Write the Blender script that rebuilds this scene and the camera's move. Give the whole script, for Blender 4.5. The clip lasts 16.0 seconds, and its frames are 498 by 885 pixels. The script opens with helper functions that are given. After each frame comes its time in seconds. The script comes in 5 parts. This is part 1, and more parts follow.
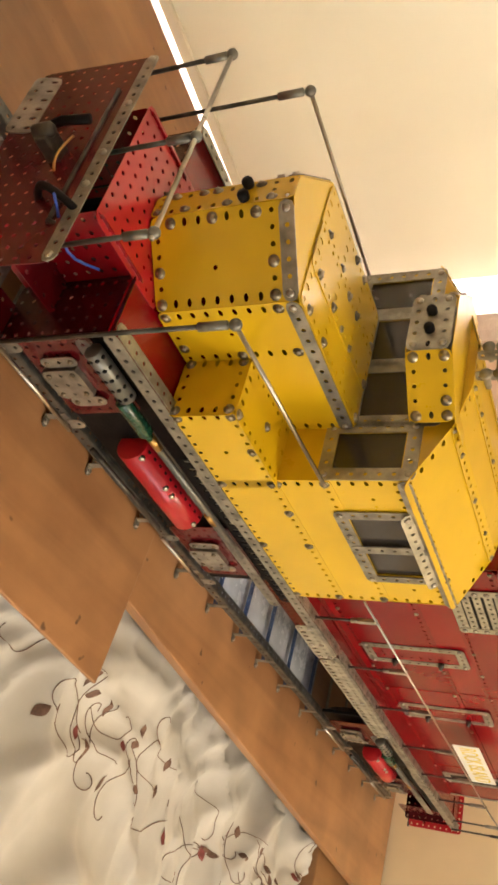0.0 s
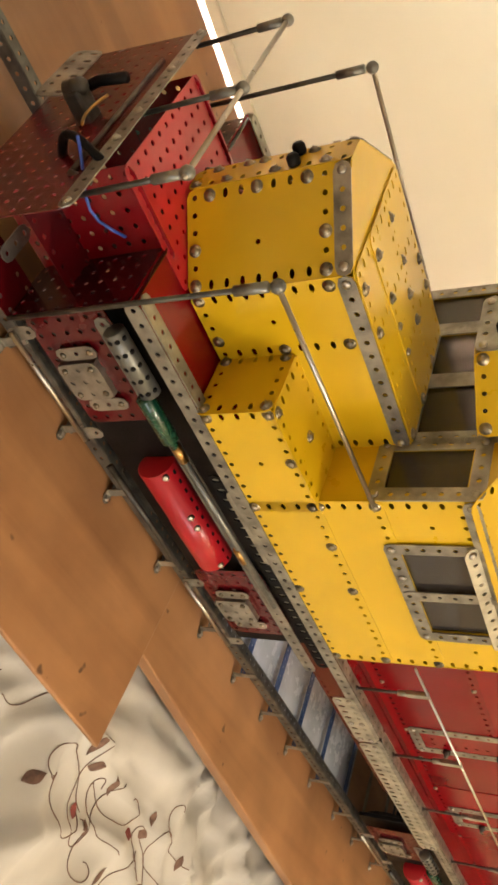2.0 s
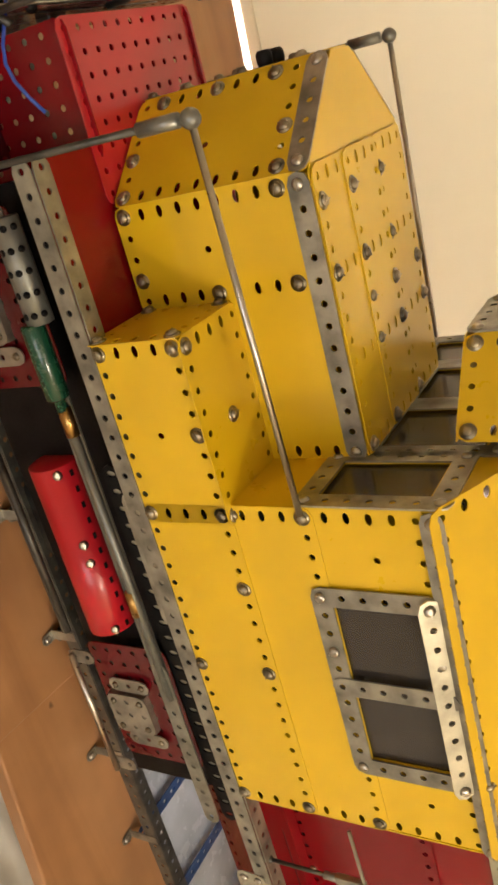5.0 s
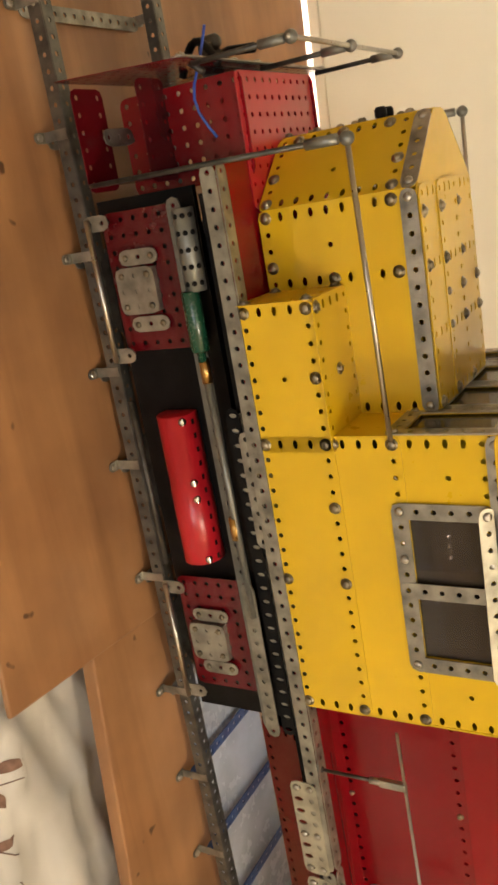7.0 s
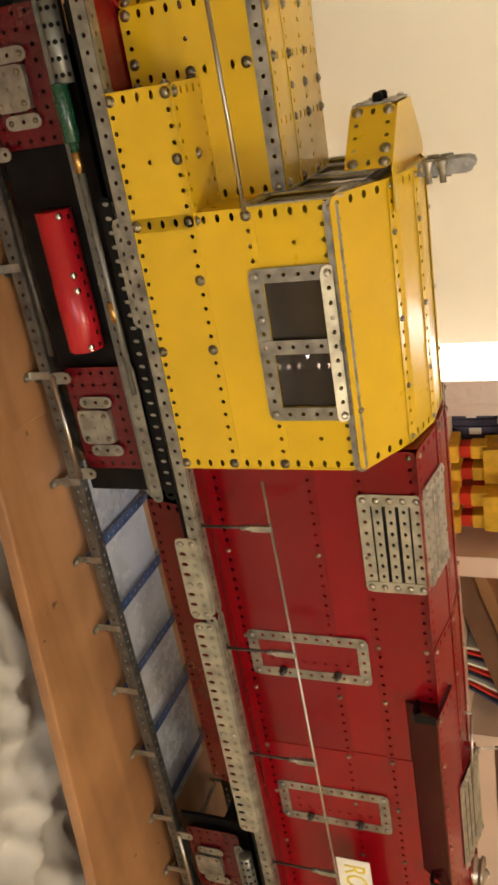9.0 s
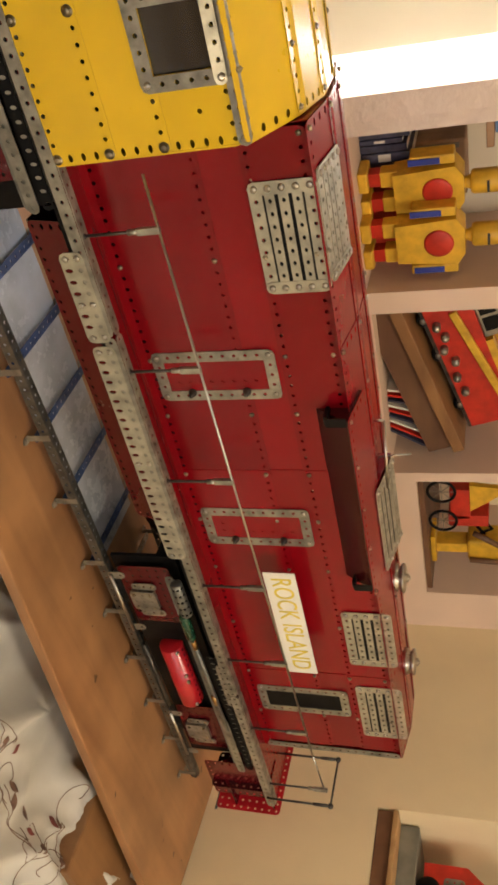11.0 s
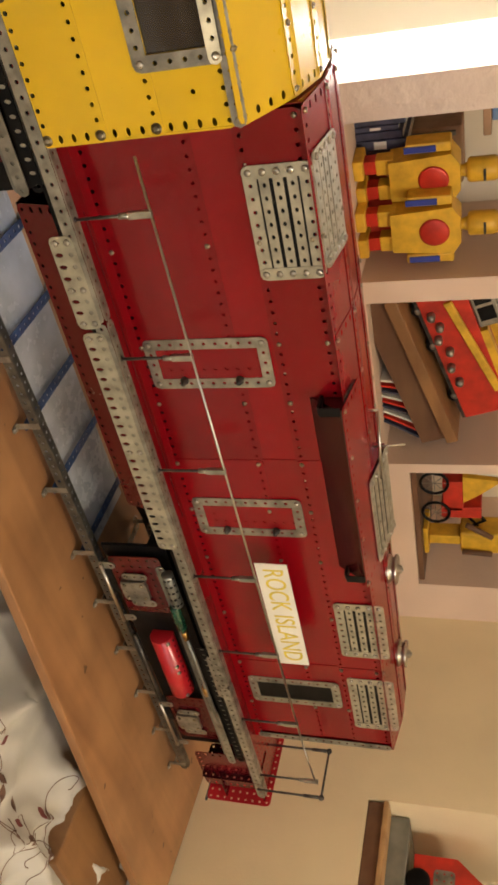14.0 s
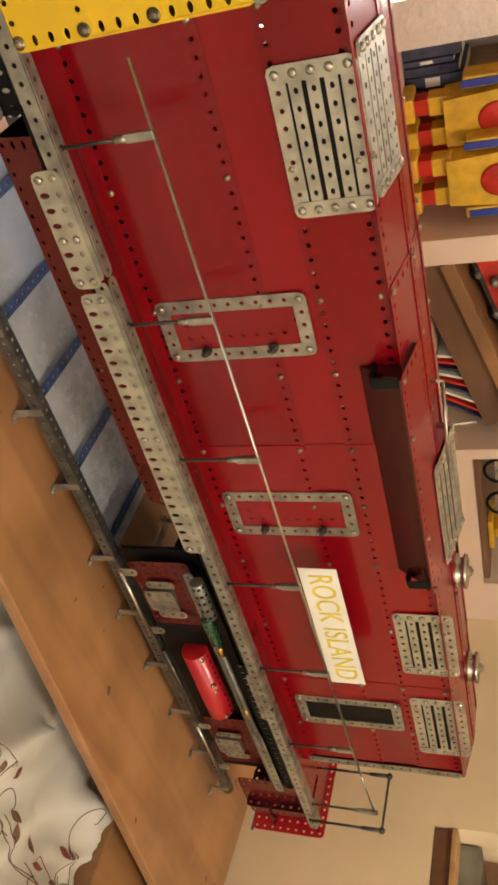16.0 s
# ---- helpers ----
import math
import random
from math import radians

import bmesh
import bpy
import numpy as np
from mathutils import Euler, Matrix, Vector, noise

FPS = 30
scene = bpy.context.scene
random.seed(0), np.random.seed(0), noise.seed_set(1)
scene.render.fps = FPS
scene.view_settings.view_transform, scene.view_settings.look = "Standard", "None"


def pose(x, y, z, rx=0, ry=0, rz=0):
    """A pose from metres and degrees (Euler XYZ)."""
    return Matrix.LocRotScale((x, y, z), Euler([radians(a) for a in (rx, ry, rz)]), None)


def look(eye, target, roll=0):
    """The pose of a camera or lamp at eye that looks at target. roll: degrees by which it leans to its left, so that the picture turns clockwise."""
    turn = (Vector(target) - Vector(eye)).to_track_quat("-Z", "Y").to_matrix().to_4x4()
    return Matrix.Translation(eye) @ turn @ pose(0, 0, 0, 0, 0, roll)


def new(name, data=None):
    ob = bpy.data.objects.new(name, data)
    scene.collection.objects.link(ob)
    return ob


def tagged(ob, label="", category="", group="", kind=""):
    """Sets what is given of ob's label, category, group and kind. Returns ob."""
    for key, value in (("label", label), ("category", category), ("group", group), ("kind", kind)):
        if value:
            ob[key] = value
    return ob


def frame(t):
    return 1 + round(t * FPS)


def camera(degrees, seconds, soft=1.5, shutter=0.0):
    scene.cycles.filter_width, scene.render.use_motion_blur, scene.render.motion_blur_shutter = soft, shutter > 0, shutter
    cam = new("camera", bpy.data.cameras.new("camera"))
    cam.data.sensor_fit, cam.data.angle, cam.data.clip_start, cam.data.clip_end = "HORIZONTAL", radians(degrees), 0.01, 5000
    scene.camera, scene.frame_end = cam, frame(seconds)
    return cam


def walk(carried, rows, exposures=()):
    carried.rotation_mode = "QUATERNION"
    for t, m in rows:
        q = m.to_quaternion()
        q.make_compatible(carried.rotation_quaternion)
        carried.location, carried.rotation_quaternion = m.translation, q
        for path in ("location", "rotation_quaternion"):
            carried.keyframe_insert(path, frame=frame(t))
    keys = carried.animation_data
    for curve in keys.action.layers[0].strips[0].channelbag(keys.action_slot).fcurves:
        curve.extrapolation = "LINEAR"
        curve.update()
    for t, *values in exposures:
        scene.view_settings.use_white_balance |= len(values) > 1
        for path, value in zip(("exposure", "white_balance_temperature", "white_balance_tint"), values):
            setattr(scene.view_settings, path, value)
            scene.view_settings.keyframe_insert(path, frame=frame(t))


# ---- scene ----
cam = camera(33.2, 16.0, soft=3.0)
PATH = [
    (0, (-0.588, -0.379, 1.154), (0.88, 0.684, 0.309), 89.3),
    (0.5, (-0.577, -0.373, 1.149), (0.874, 0.688, 0.272), 89.1),
    (1, (-0.542, -0.363, 1.137), (0.856, 0.75, 0.239), 88.6),
    (1.5, (-0.51, -0.371, 1.136), (0.859, 0.785, 0.246), 88.0),
    (2, (-0.466, -0.381, 1.111), (0.804, 0.853, 0.182), 88.2),
    (2.5, (-0.437, -0.394, 1.1), (0.7, 0.93, 0.125), 87.4),
    (3, (-0.408, -0.401, 1.084), (0.679, 0.93, 0.061), 88.0),
    (3.5, (-0.376, -0.374, 1.074), (0.703, 0.986, 0.084), 87.4),
    (4, (-0.27, -0.3, 1.063), (0.685, 1.127, 0.038), 85.8),
    (4.2, (-0.24, -0.286, 1.072), (0.65, 1.165, 0.02), 86.5),
    (6.3, (-0.206, -0.454, 1.131), (0.463, 1.15, 0.142), 88.8),
    (6.5, (-0.213, -0.457, 1.128), (0.442, 1.146, 0.127), 88.4),
    (7, (-0.185, -0.53, 1.112), (0.38, 1.103, 0.105), 89.9),
    (7.5, (-0.193, -0.623, 1.144), (0.35, 1.091, 0.267), 89.3),
    (8, (-0.162, -0.652, 1.152), (0.513, 1.045, 0.337), 89.4),
    (8.5, (-0.152, -0.663, 1.159), (0.507, 1.067, 0.402), 89.2),
    (9, (-0.112, -0.65, 1.161), (0.705, 1.015, 0.413), 90.3),
    (9.5, (-0.08, -0.642, 1.168), (0.871, 0.969, 0.46), 90.1),
    (10, (-0.02, -0.65, 1.174), (1.064, 0.884, 0.489), 90.1),
    (10.2, (-0.001, -0.655, 1.178), (1.132, 0.853, 0.513), 89.9),
    (12.3, (0.015, -0.666, 1.184), (1.252, 0.795, 0.604), 89.8),
    (12.5, (0.019, -0.666, 1.183), (1.249, 0.799, 0.597), 89.4),
    (13, (0.015, -0.665, 1.182), (1.243, 0.802, 0.599), 89.9),
    (13.5, (0.012, -0.661, 1.181), (1.254, 0.794, 0.595), 90.4),
    (14, (0.016, -0.656, 1.179), (1.247, 0.808, 0.594), 90.4),
    (14.5, (0.022, -0.654, 1.179), (1.242, 0.818, 0.593), 90.0),
    (15, (0.032, -0.652, 1.174), (1.247, 0.821, 0.58), 89.8),
    (15.5, (0.074, -0.642, 1.15), (1.258, 0.837, 0.511), 89.6),
    (16, (0.125, -0.545, 1.139), (1.342, 0.884, 0.45), 89.1),
]
walk(cam, [(t, look(eye, target, roll)) for t, eye, target, roll in PATH], [(0.0, 0.27), (4.0, 0.22), (6.5, 0.02), (7.5, 0.06), (9.0, -0.15), (12.5, -0.19), (15.0, -0.20), (15.5, -0.36), (16.0, 0.02)])


# ---- light ----
world = bpy.data.worlds.new("world")
scene.world = world
world.use_nodes = True
wn = world.node_tree
sky = wn.nodes.new("ShaderNodeTexSky")
sky.sky_type, sky.sun_disc = "NISHITA", False
sky.sun_elevation, sky.sun_rotation = radians(35), radians(10)
wn.links.new(sky.outputs[0], wn.nodes["Background"].inputs[0])
wn.nodes["Background"].inputs[1].default_value = 0.12


def lamp(name, kind, m, watts, colour, size=0.2, size_y=None):
    data = bpy.data.lights.new(name, kind)
    data.energy, data.color = watts, colour
    if kind == "AREA":
        data.size = size
        if size_y:
            data.shape, data.size_y = "RECTANGLE", size_y
    else:
        data.shadow_soft_size = size
    ob = new(name, data)
    ob.matrix_basis = m
    return ob


lamp("ceiling_bulb", "POINT", pose(0.80, -1.15, 2.12), 38, (1.0, 0.87, 0.68), 0.10)
# cool fill added behind the camera to raise the niches; its window is unseen
lamp("south_window_daylight", "AREA", pose(0.2, -2.55, 1.45, 90, 0, 0), 16.0, (0.84, 0.90, 1.0), 1.3, 1.1)
lamp("window_daylight", "AREA", pose(0.35, 0.66, 1.35, -90, 0, 0), 4.5, (0.86, 0.92, 1.0), 0.04, 1.3)

# ---- materials ----


def material(name, colour, rough=0.5, metal=0.0, vary=0.12, scale=30.0, bump=0.05, fine=400.0, coat=0.0, other=None, rnd=0.0, rvary=0.15):
    """A surface with tone variation at two scales, uneven gloss and a fine relief."""
    m = bpy.data.materials.new(name)
    m.use_nodes = True
    nt = m.node_tree
    b = nt.nodes["Principled BSDF"]
    tc = nt.nodes.new("ShaderNodeTexCoord")
    n1 = nt.nodes.new("ShaderNodeTexNoise")
    n1.inputs["Scale"].default_value, n1.inputs["Detail"].default_value = scale, 6
    n2 = nt.nodes.new("ShaderNodeTexNoise")
    n2.inputs["Scale"].default_value, n2.inputs["Detail"].default_value = fine, 3
    geo = nt.nodes.new("ShaderNodeNewGeometry")
    for n in (n1, n2):
        nt.links.new(geo.outputs["Position"], n.inputs["Vector"])
    ramp = nt.nodes.new("ShaderNodeMix")
    ramp.data_type = "RGBA"
    c = Vector(colour)
    o = Vector(other) if other else c * (1 - 2.2 * vary)
    ramp.inputs["A"].default_value = (*(c * (1 + 0.6 * vary)), 1)
    ramp.inputs["B"].default_value = (*o, 1)
    mp = nt.nodes.new("ShaderNodeMapRange")
    mp.inputs["From Min"].default_value, mp.inputs["From Max"].default_value = 0.35, 0.75
    nt.links.new(n1.outputs["Fac"], mp.inputs["Value"])
    nt.links.new(mp.outputs[0], ramp.inputs["Factor"])
    last = ramp.outputs["Result"]
    if rnd:
        oi = nt.nodes.new("ShaderNodeObjectInfo")
        hs = nt.nodes.new("ShaderNodeHueSaturation")
        mr = nt.nodes.new("ShaderNodeMapRange")
        mr.inputs["To Min"].default_value, mr.inputs["To Max"].default_value = 1 - rnd, 1 + rnd
        nt.links.new(oi.outputs["Random"], mr.inputs["Value"])
        nt.links.new(mr.outputs[0], hs.inputs["Value"])
        nt.links.new(last, hs.inputs["Color"])
        last = hs.outputs[0]
    nt.links.new(last, b.inputs["Base Color"])
    b.inputs["Metallic"].default_value = metal
    mr2 = nt.nodes.new("ShaderNodeMapRange")
    mr2.inputs["To Min"].default_value, mr2.inputs["To Max"].default_value = max(0.03, rough - rvary), min(1, rough + rvary)
    mx = nt.nodes.new("ShaderNodeMath")
    mx.operation = "MULTIPLY"
    nt.links.new(n1.outputs["Fac"], mx.inputs[0])
    nt.links.new(n2.outputs["Fac"], mx.inputs[1])
    mr2.inputs["From Max"].default_value = 0.5
    nt.links.new(mx.outputs[0], mr2.inputs["Value"])
    nt.links.new(mr2.outputs[0], b.inputs["Roughness"])
    b.inputs["Coat Weight"].default_value = coat
    b.inputs["Coat Roughness"].default_value = 0.15
    bp = nt.nodes.new("ShaderNodeBump")
    bp.inputs["Strength"].default_value, bp.inputs["Distance"].default_value = bump, 0.002 if fine > 50 else 0.008
    nt.links.new(n2.outputs["Fac"], bp.inputs["Height"])
    nt.links.new(bp.outputs[0], b.inputs["Normal"])
    return m


YELLOW = material("yellow_enamel", (0.68, 0.435, 0.008), 0.30, 0, 0.05, 14, 0.012, 90, coat=0.3, rnd=0.05, rvary=0.05)
RED = material("red_enamel", (0.215, 0.0008, 0.005), 0.23, 0, 0.08, 9, 0.006, 60, coat=0.0, rnd=0.12, rvary=0.04)
RED_BRIGHT = material("bright_red_enamel", (0.50, 0.012, 0.022), 0.32, 0, 0.08, 14, 0.012, 80, coat=0.3, rnd=0.08, rvary=0.05)
# red enamel darkened to carry shade: step backs, duct slope, tank underside
RED_SHADED = material("shaded_red_enamel", (0.050, 0.0025, 0.005), 0.22, 0, 0.1, 14, 0.012, 80, coat=0.25, rnd=0.1, rvary=0.04)
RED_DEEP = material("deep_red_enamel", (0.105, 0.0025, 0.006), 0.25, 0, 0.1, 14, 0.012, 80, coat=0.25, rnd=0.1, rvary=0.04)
ZINC = material("zinc_plated_steel", (0.36, 0.34, 0.29), 0.42, 0.75, 0.25, 60, 0.08, 900, rnd=0.12)
ZINC_PALE = material("pale_zinc_steel", (0.44, 0.41, 0.32), 0.45, 0.6, 0.18, 60, 0.08, 900)
NICKEL = material("bright_nickel", (0.46, 0.43, 0.38), 0.30, 1.0, 0.06, 80, 0.02, 300, rvary=0.06)
BOLT_M = material("bolt_steel", (0.30, 0.26, 0.19), 0.38, 1.0, 0.15, 90, 0.03, 500, rnd=0.35, rvary=0.08)
BRASS = material("brass", (0.50, 0.30, 0.10), 0.3, 1.0, 0.06, 80, 0.02, 300, rvary=0.06)
STEEL_DARK = material("dark_steel", (0.10, 0.095, 0.085), 0.42, 0.7, 0.3, 60, 0.08, 700)
GREY_STEEL = material("grey_steel", (0.20, 0.20, 0.18), 0.4, 0.6, 0.15, 60, 0.04, 400)
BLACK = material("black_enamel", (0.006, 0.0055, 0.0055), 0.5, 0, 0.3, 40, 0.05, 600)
RED.node_tree.nodes["Principled BSDF"].inputs["Specular IOR Level"].default_value = 0.5
for dull in (BLACK, STEEL_DARK):
    dull.node_tree.nodes["Principled BSDF"].inputs["Specular IOR Level"].default_value = 0.15
GREEN = material("green_enamel", (0.008, 0.055, 0.028), 0.25, 0, 0.06, 50, 0.02, 300, coat=0.3)
BLUE_TIE = material("blue_enamel", (0.030, 0.075, 0.21), 0.35, 0, 0.15, 40, 0.03, 300)
RAIL_STEEL = material("dull_rail_steel", (0.17, 0.165, 0.145), 0.40, 0.75, 0.25, 60, 0.08, 900)
BLUE_WIRE = material("blue_plastic", (0.03, 0.08, 0.42), 0.4, 0, 0.1, 60)
PAPER = material("white_card", (0.78, 0.75, 0.66), 0.75, 0, 0.05, 25, 0.08, 500)
LETTER = material("yellow_print", (0.72, 0.56, 0.06), 0.6, 0, 0.08, 60)
PINK = material("pink_wall_paint", (0.77, 0.58, 0.45), 0.85, 0, 0.05, 5, 0.15, 140)
CREAM = material("cream_wall_paint", (0.86, 0.71, 0.45), 0.85, 0, 0.05, 5, 0.12, 160)
BLIND = material("cream_blind_fabric", (0.74, 0.69, 0.57), 0.8, 0, 0.04, 3, 0.05, 700)
PLASTER = material("rough_pink_plaster", (0.80, 0.67, 0.59), 0.9, 0, 0.05, 8, 1.0, 38)
NICHE = material("niche_paint", (0.84, 0.73, 0.56), 0.85, 0, 0.06, 6, 0.12, 160)
CEIL = material("white_ceiling_paint", (0.78, 0.75, 0.68), 0.9, 0, 0.03, 4, 0.1, 120)
FLOORM = material("brown_carpet", (0.22, 0.15, 0.09), 0.95, 0, 0.2, 20, 0.4, 500)
SHEETCARD = material("blue_grey_card", (0.50, 0.53, 0.58), 0.25, 0, 0.25, 9, 0.05, 90)


def wood(name, light, dark, rough=0.45, along=0, marks=True):
    m = bpy.data.materials.new(name)
    m.use_nodes = True
    nt = m.node_tree
    b = nt.nodes["Principled BSDF"]
    geo = nt.nodes.new("ShaderNodeNewGeometry")
    mp = nt.nodes.new("ShaderNodeMapping")
    s = [26.0, 26.0, 26.0]
    s[along] = 2.2
    mp.inputs["Scale"].default_value = s
    nt.links.new(geo.outputs["Position"], mp.inputs["Vector"])
    n1 = nt.nodes.new("ShaderNodeTexNoise")
    n1.inputs["Scale"].default_value, n1.inputs["Detail"].default_value, n1.inputs["Distortion"].default_value = 1.0, 8, 0.6
    nt.links.new(mp.outputs[0], n1.inputs["Vector"])
    n2 = nt.nodes.new("ShaderNodeTexNoise")
    n2.inputs["Scale"].default_value, n2.inputs["Detail"].default_value = 9.0, 5
    nt.links.new(geo.outputs["Position"], n2.inputs["Vector"])
    mul = nt.nodes.new("ShaderNodeMath")
    mul.operation = "ADD"
    nt.links.new(n1.outputs["Fac"], mul.inputs[0])
    nt.links.new(n2.outputs["Fac"], mul.inputs[1])
    cr = nt.nodes.new("ShaderNodeValToRGB")
    cr.color_ramp.elements[0].position, cr.color_ramp.elements[0].color = 0.36, (*dark, 1)
    cr.color_ramp.elements[1].position, cr.color_ramp.elements[1].color = 0.62, (*light, 1)
    half = nt.nodes.new("ShaderNodeMath")
    half.operation = "MULTIPLY"
    half.inputs[1].default_value = 0.5
    nt.links.new(mul.outputs[0], half.inputs[0])
    nt.links.new(half.outputs[0], cr.inputs[0])
    # scuffs and small dark spots
    sp = nt.nodes.new("ShaderNodeTexNoise")
    sp.inputs["Scale"].default_value, sp.inputs["Detail"].default_value = 34.0, 2
    nt.links.new(geo.outputs["Position"], sp.inputs["Vector"])
    lim = nt.nodes.new("ShaderNodeMapRange")
    lim.inputs["From Min"].default_value, lim.inputs["From Max"].default_value = 0.72, 0.76
    nt.links.new(sp.outputs["Fac"], lim.inputs["Value"])
    big = nt.nodes.new("ShaderNodeTexNoise")
    big.inputs["Scale"].default_value, big.inputs["Detail"].default_value = 5.0, 6
    nt.links.new(geo.outputs["Position"], big.inputs["Vector"])
    lim2 = nt.nodes.new("ShaderNodeMapRange")
    lim2.inputs["From Min"].default_value, lim2.inputs["From Max"].default_value, lim2.inputs["To Max"].default_value = 0.46, 0.70, 0.42
    nt.links.new(big.outputs["Fac"], lim2.inputs["Value"])
    most = nt.nodes.new("ShaderNodeMath")
    most.operation = "MAXIMUM"
    nt.links.new(lim.outputs[0], most.inputs[0])
    nt.links.new(lim2.outputs[0], most.inputs[1])
    mixd = nt.nodes.new("ShaderNodeMix")
    mixd.data_type = "RGBA"
    mixd.inputs["B"].default_value = (*[0.42 * v for v in dark], 1)
    nt.links.new(most.outputs[0], mixd.inputs["Factor"])
    nt.links.new(cr.outputs[0], mixd.inputs["A"])
    nt.links.new(mixd.outputs["Result"], b.inputs["Base Color"])
    b.inputs["Roughness"].default_value = rough
    bp = nt.nodes.new("ShaderNodeBump")
    bp.inputs["Strength"].default_value, bp.inputs["Distance"].default_value = 0.12, 0.001
    nt.links.new(n1.outputs["Fac"], bp.inputs["Height"])
    nt.links.new(bp.outputs[0], b.inputs["Normal"])
    return m


PLY = wood("varnished_board", (0.47, 0.240, 0.106), (0.29, 0.135, 0.058), 0.34)
OAK = wood("brown_shelf_wood", (0.34, 0.17, 0.065), (0.20, 0.09, 0.035), 0.5)
DARKWOOD = wood("dark_shelf_wood", (0.20, 0.10, 0.05), (0.12, 0.055, 0.03), 0.5)
EDGEWOOD = wood("pale_board_edge", (0.52, 0.32, 0.14), (0.36, 0.19, 0.08), 0.6)


def simple(name, colour, rough=0.5, **k):
    m = bpy.data.materials.new(name)
    m.use_nodes = True
    b = m.node_tree.nodes["Principled BSDF"]
    b.inputs["Base Color"].default_value = (*colour, 1)
    b.inputs["Roughness"].default_value = rough
    for key, v in k.items():
        b.inputs[key.replace("_", " ")].default_value = v
    return m


GLASS = simple("tinted_acetate", (0.20, 0.17, 0.15), 0.06, Transmission_Weight=0.85, IOR=1.45, Alpha=1.0)
bn = BLIND.node_tree
tr = bn.nodes.new("ShaderNodeBsdfTranslucent")
tr.inputs[0].default_value = (0.80, 0.74, 0.62, 1)
mxs = bn.nodes.new("ShaderNodeMixShader")
mxs.inputs[0].default_value = 0.22
bn.links.new(bn.nodes["Principled BSDF"].outputs[0], mxs.inputs[1])
bn.links.new(tr.outputs[0], mxs.inputs[2])
bn.links.new(mxs.outputs[0], bn.nodes["Material Output"].inputs[0])
GLOW = simple("bright_daylight", (1, 1, 1), 1.0, Emission_Color=(0.88, 0.93, 1, 1), Emission_Strength=6.5)

# ---- mesh tools ----
P = 0.0127      # spacing of the construction-set holes
Z0 = 0.80       # height of the lowest hole row of the cab
T = 0.0007      # sheet thickness
PLACED = {}


def at(u, d, h):
    return Vector((u * P, d * P, Z0 + h * P))


def basis(o, x, y):
    """A pose with its origin at o, local x and y along the given ways."""
    x = Vector(x).normalized()
    z = x.cross(Vector(y)).normalized()
    y = z.cross(x)
    m = Matrix((x, y, z)).transposed().to_4x4()
    m.translation = o
    return m


def side(u, d, h):
    return basis(at(u, d, h), (1, 0, 0), (0, 0, 1))


def side_far(u, d, h):
    return basis(at(u, d, h), (-1, 0, 0), (0, 0, 1))


def flat(u, d, h):
    return basis(at(u, d, h), (1, 0, 0), (0, 1, 0))


def front(u, d, h):
    return basis(at(u, d, h), (0, -1, 0), (0, 0, 1))


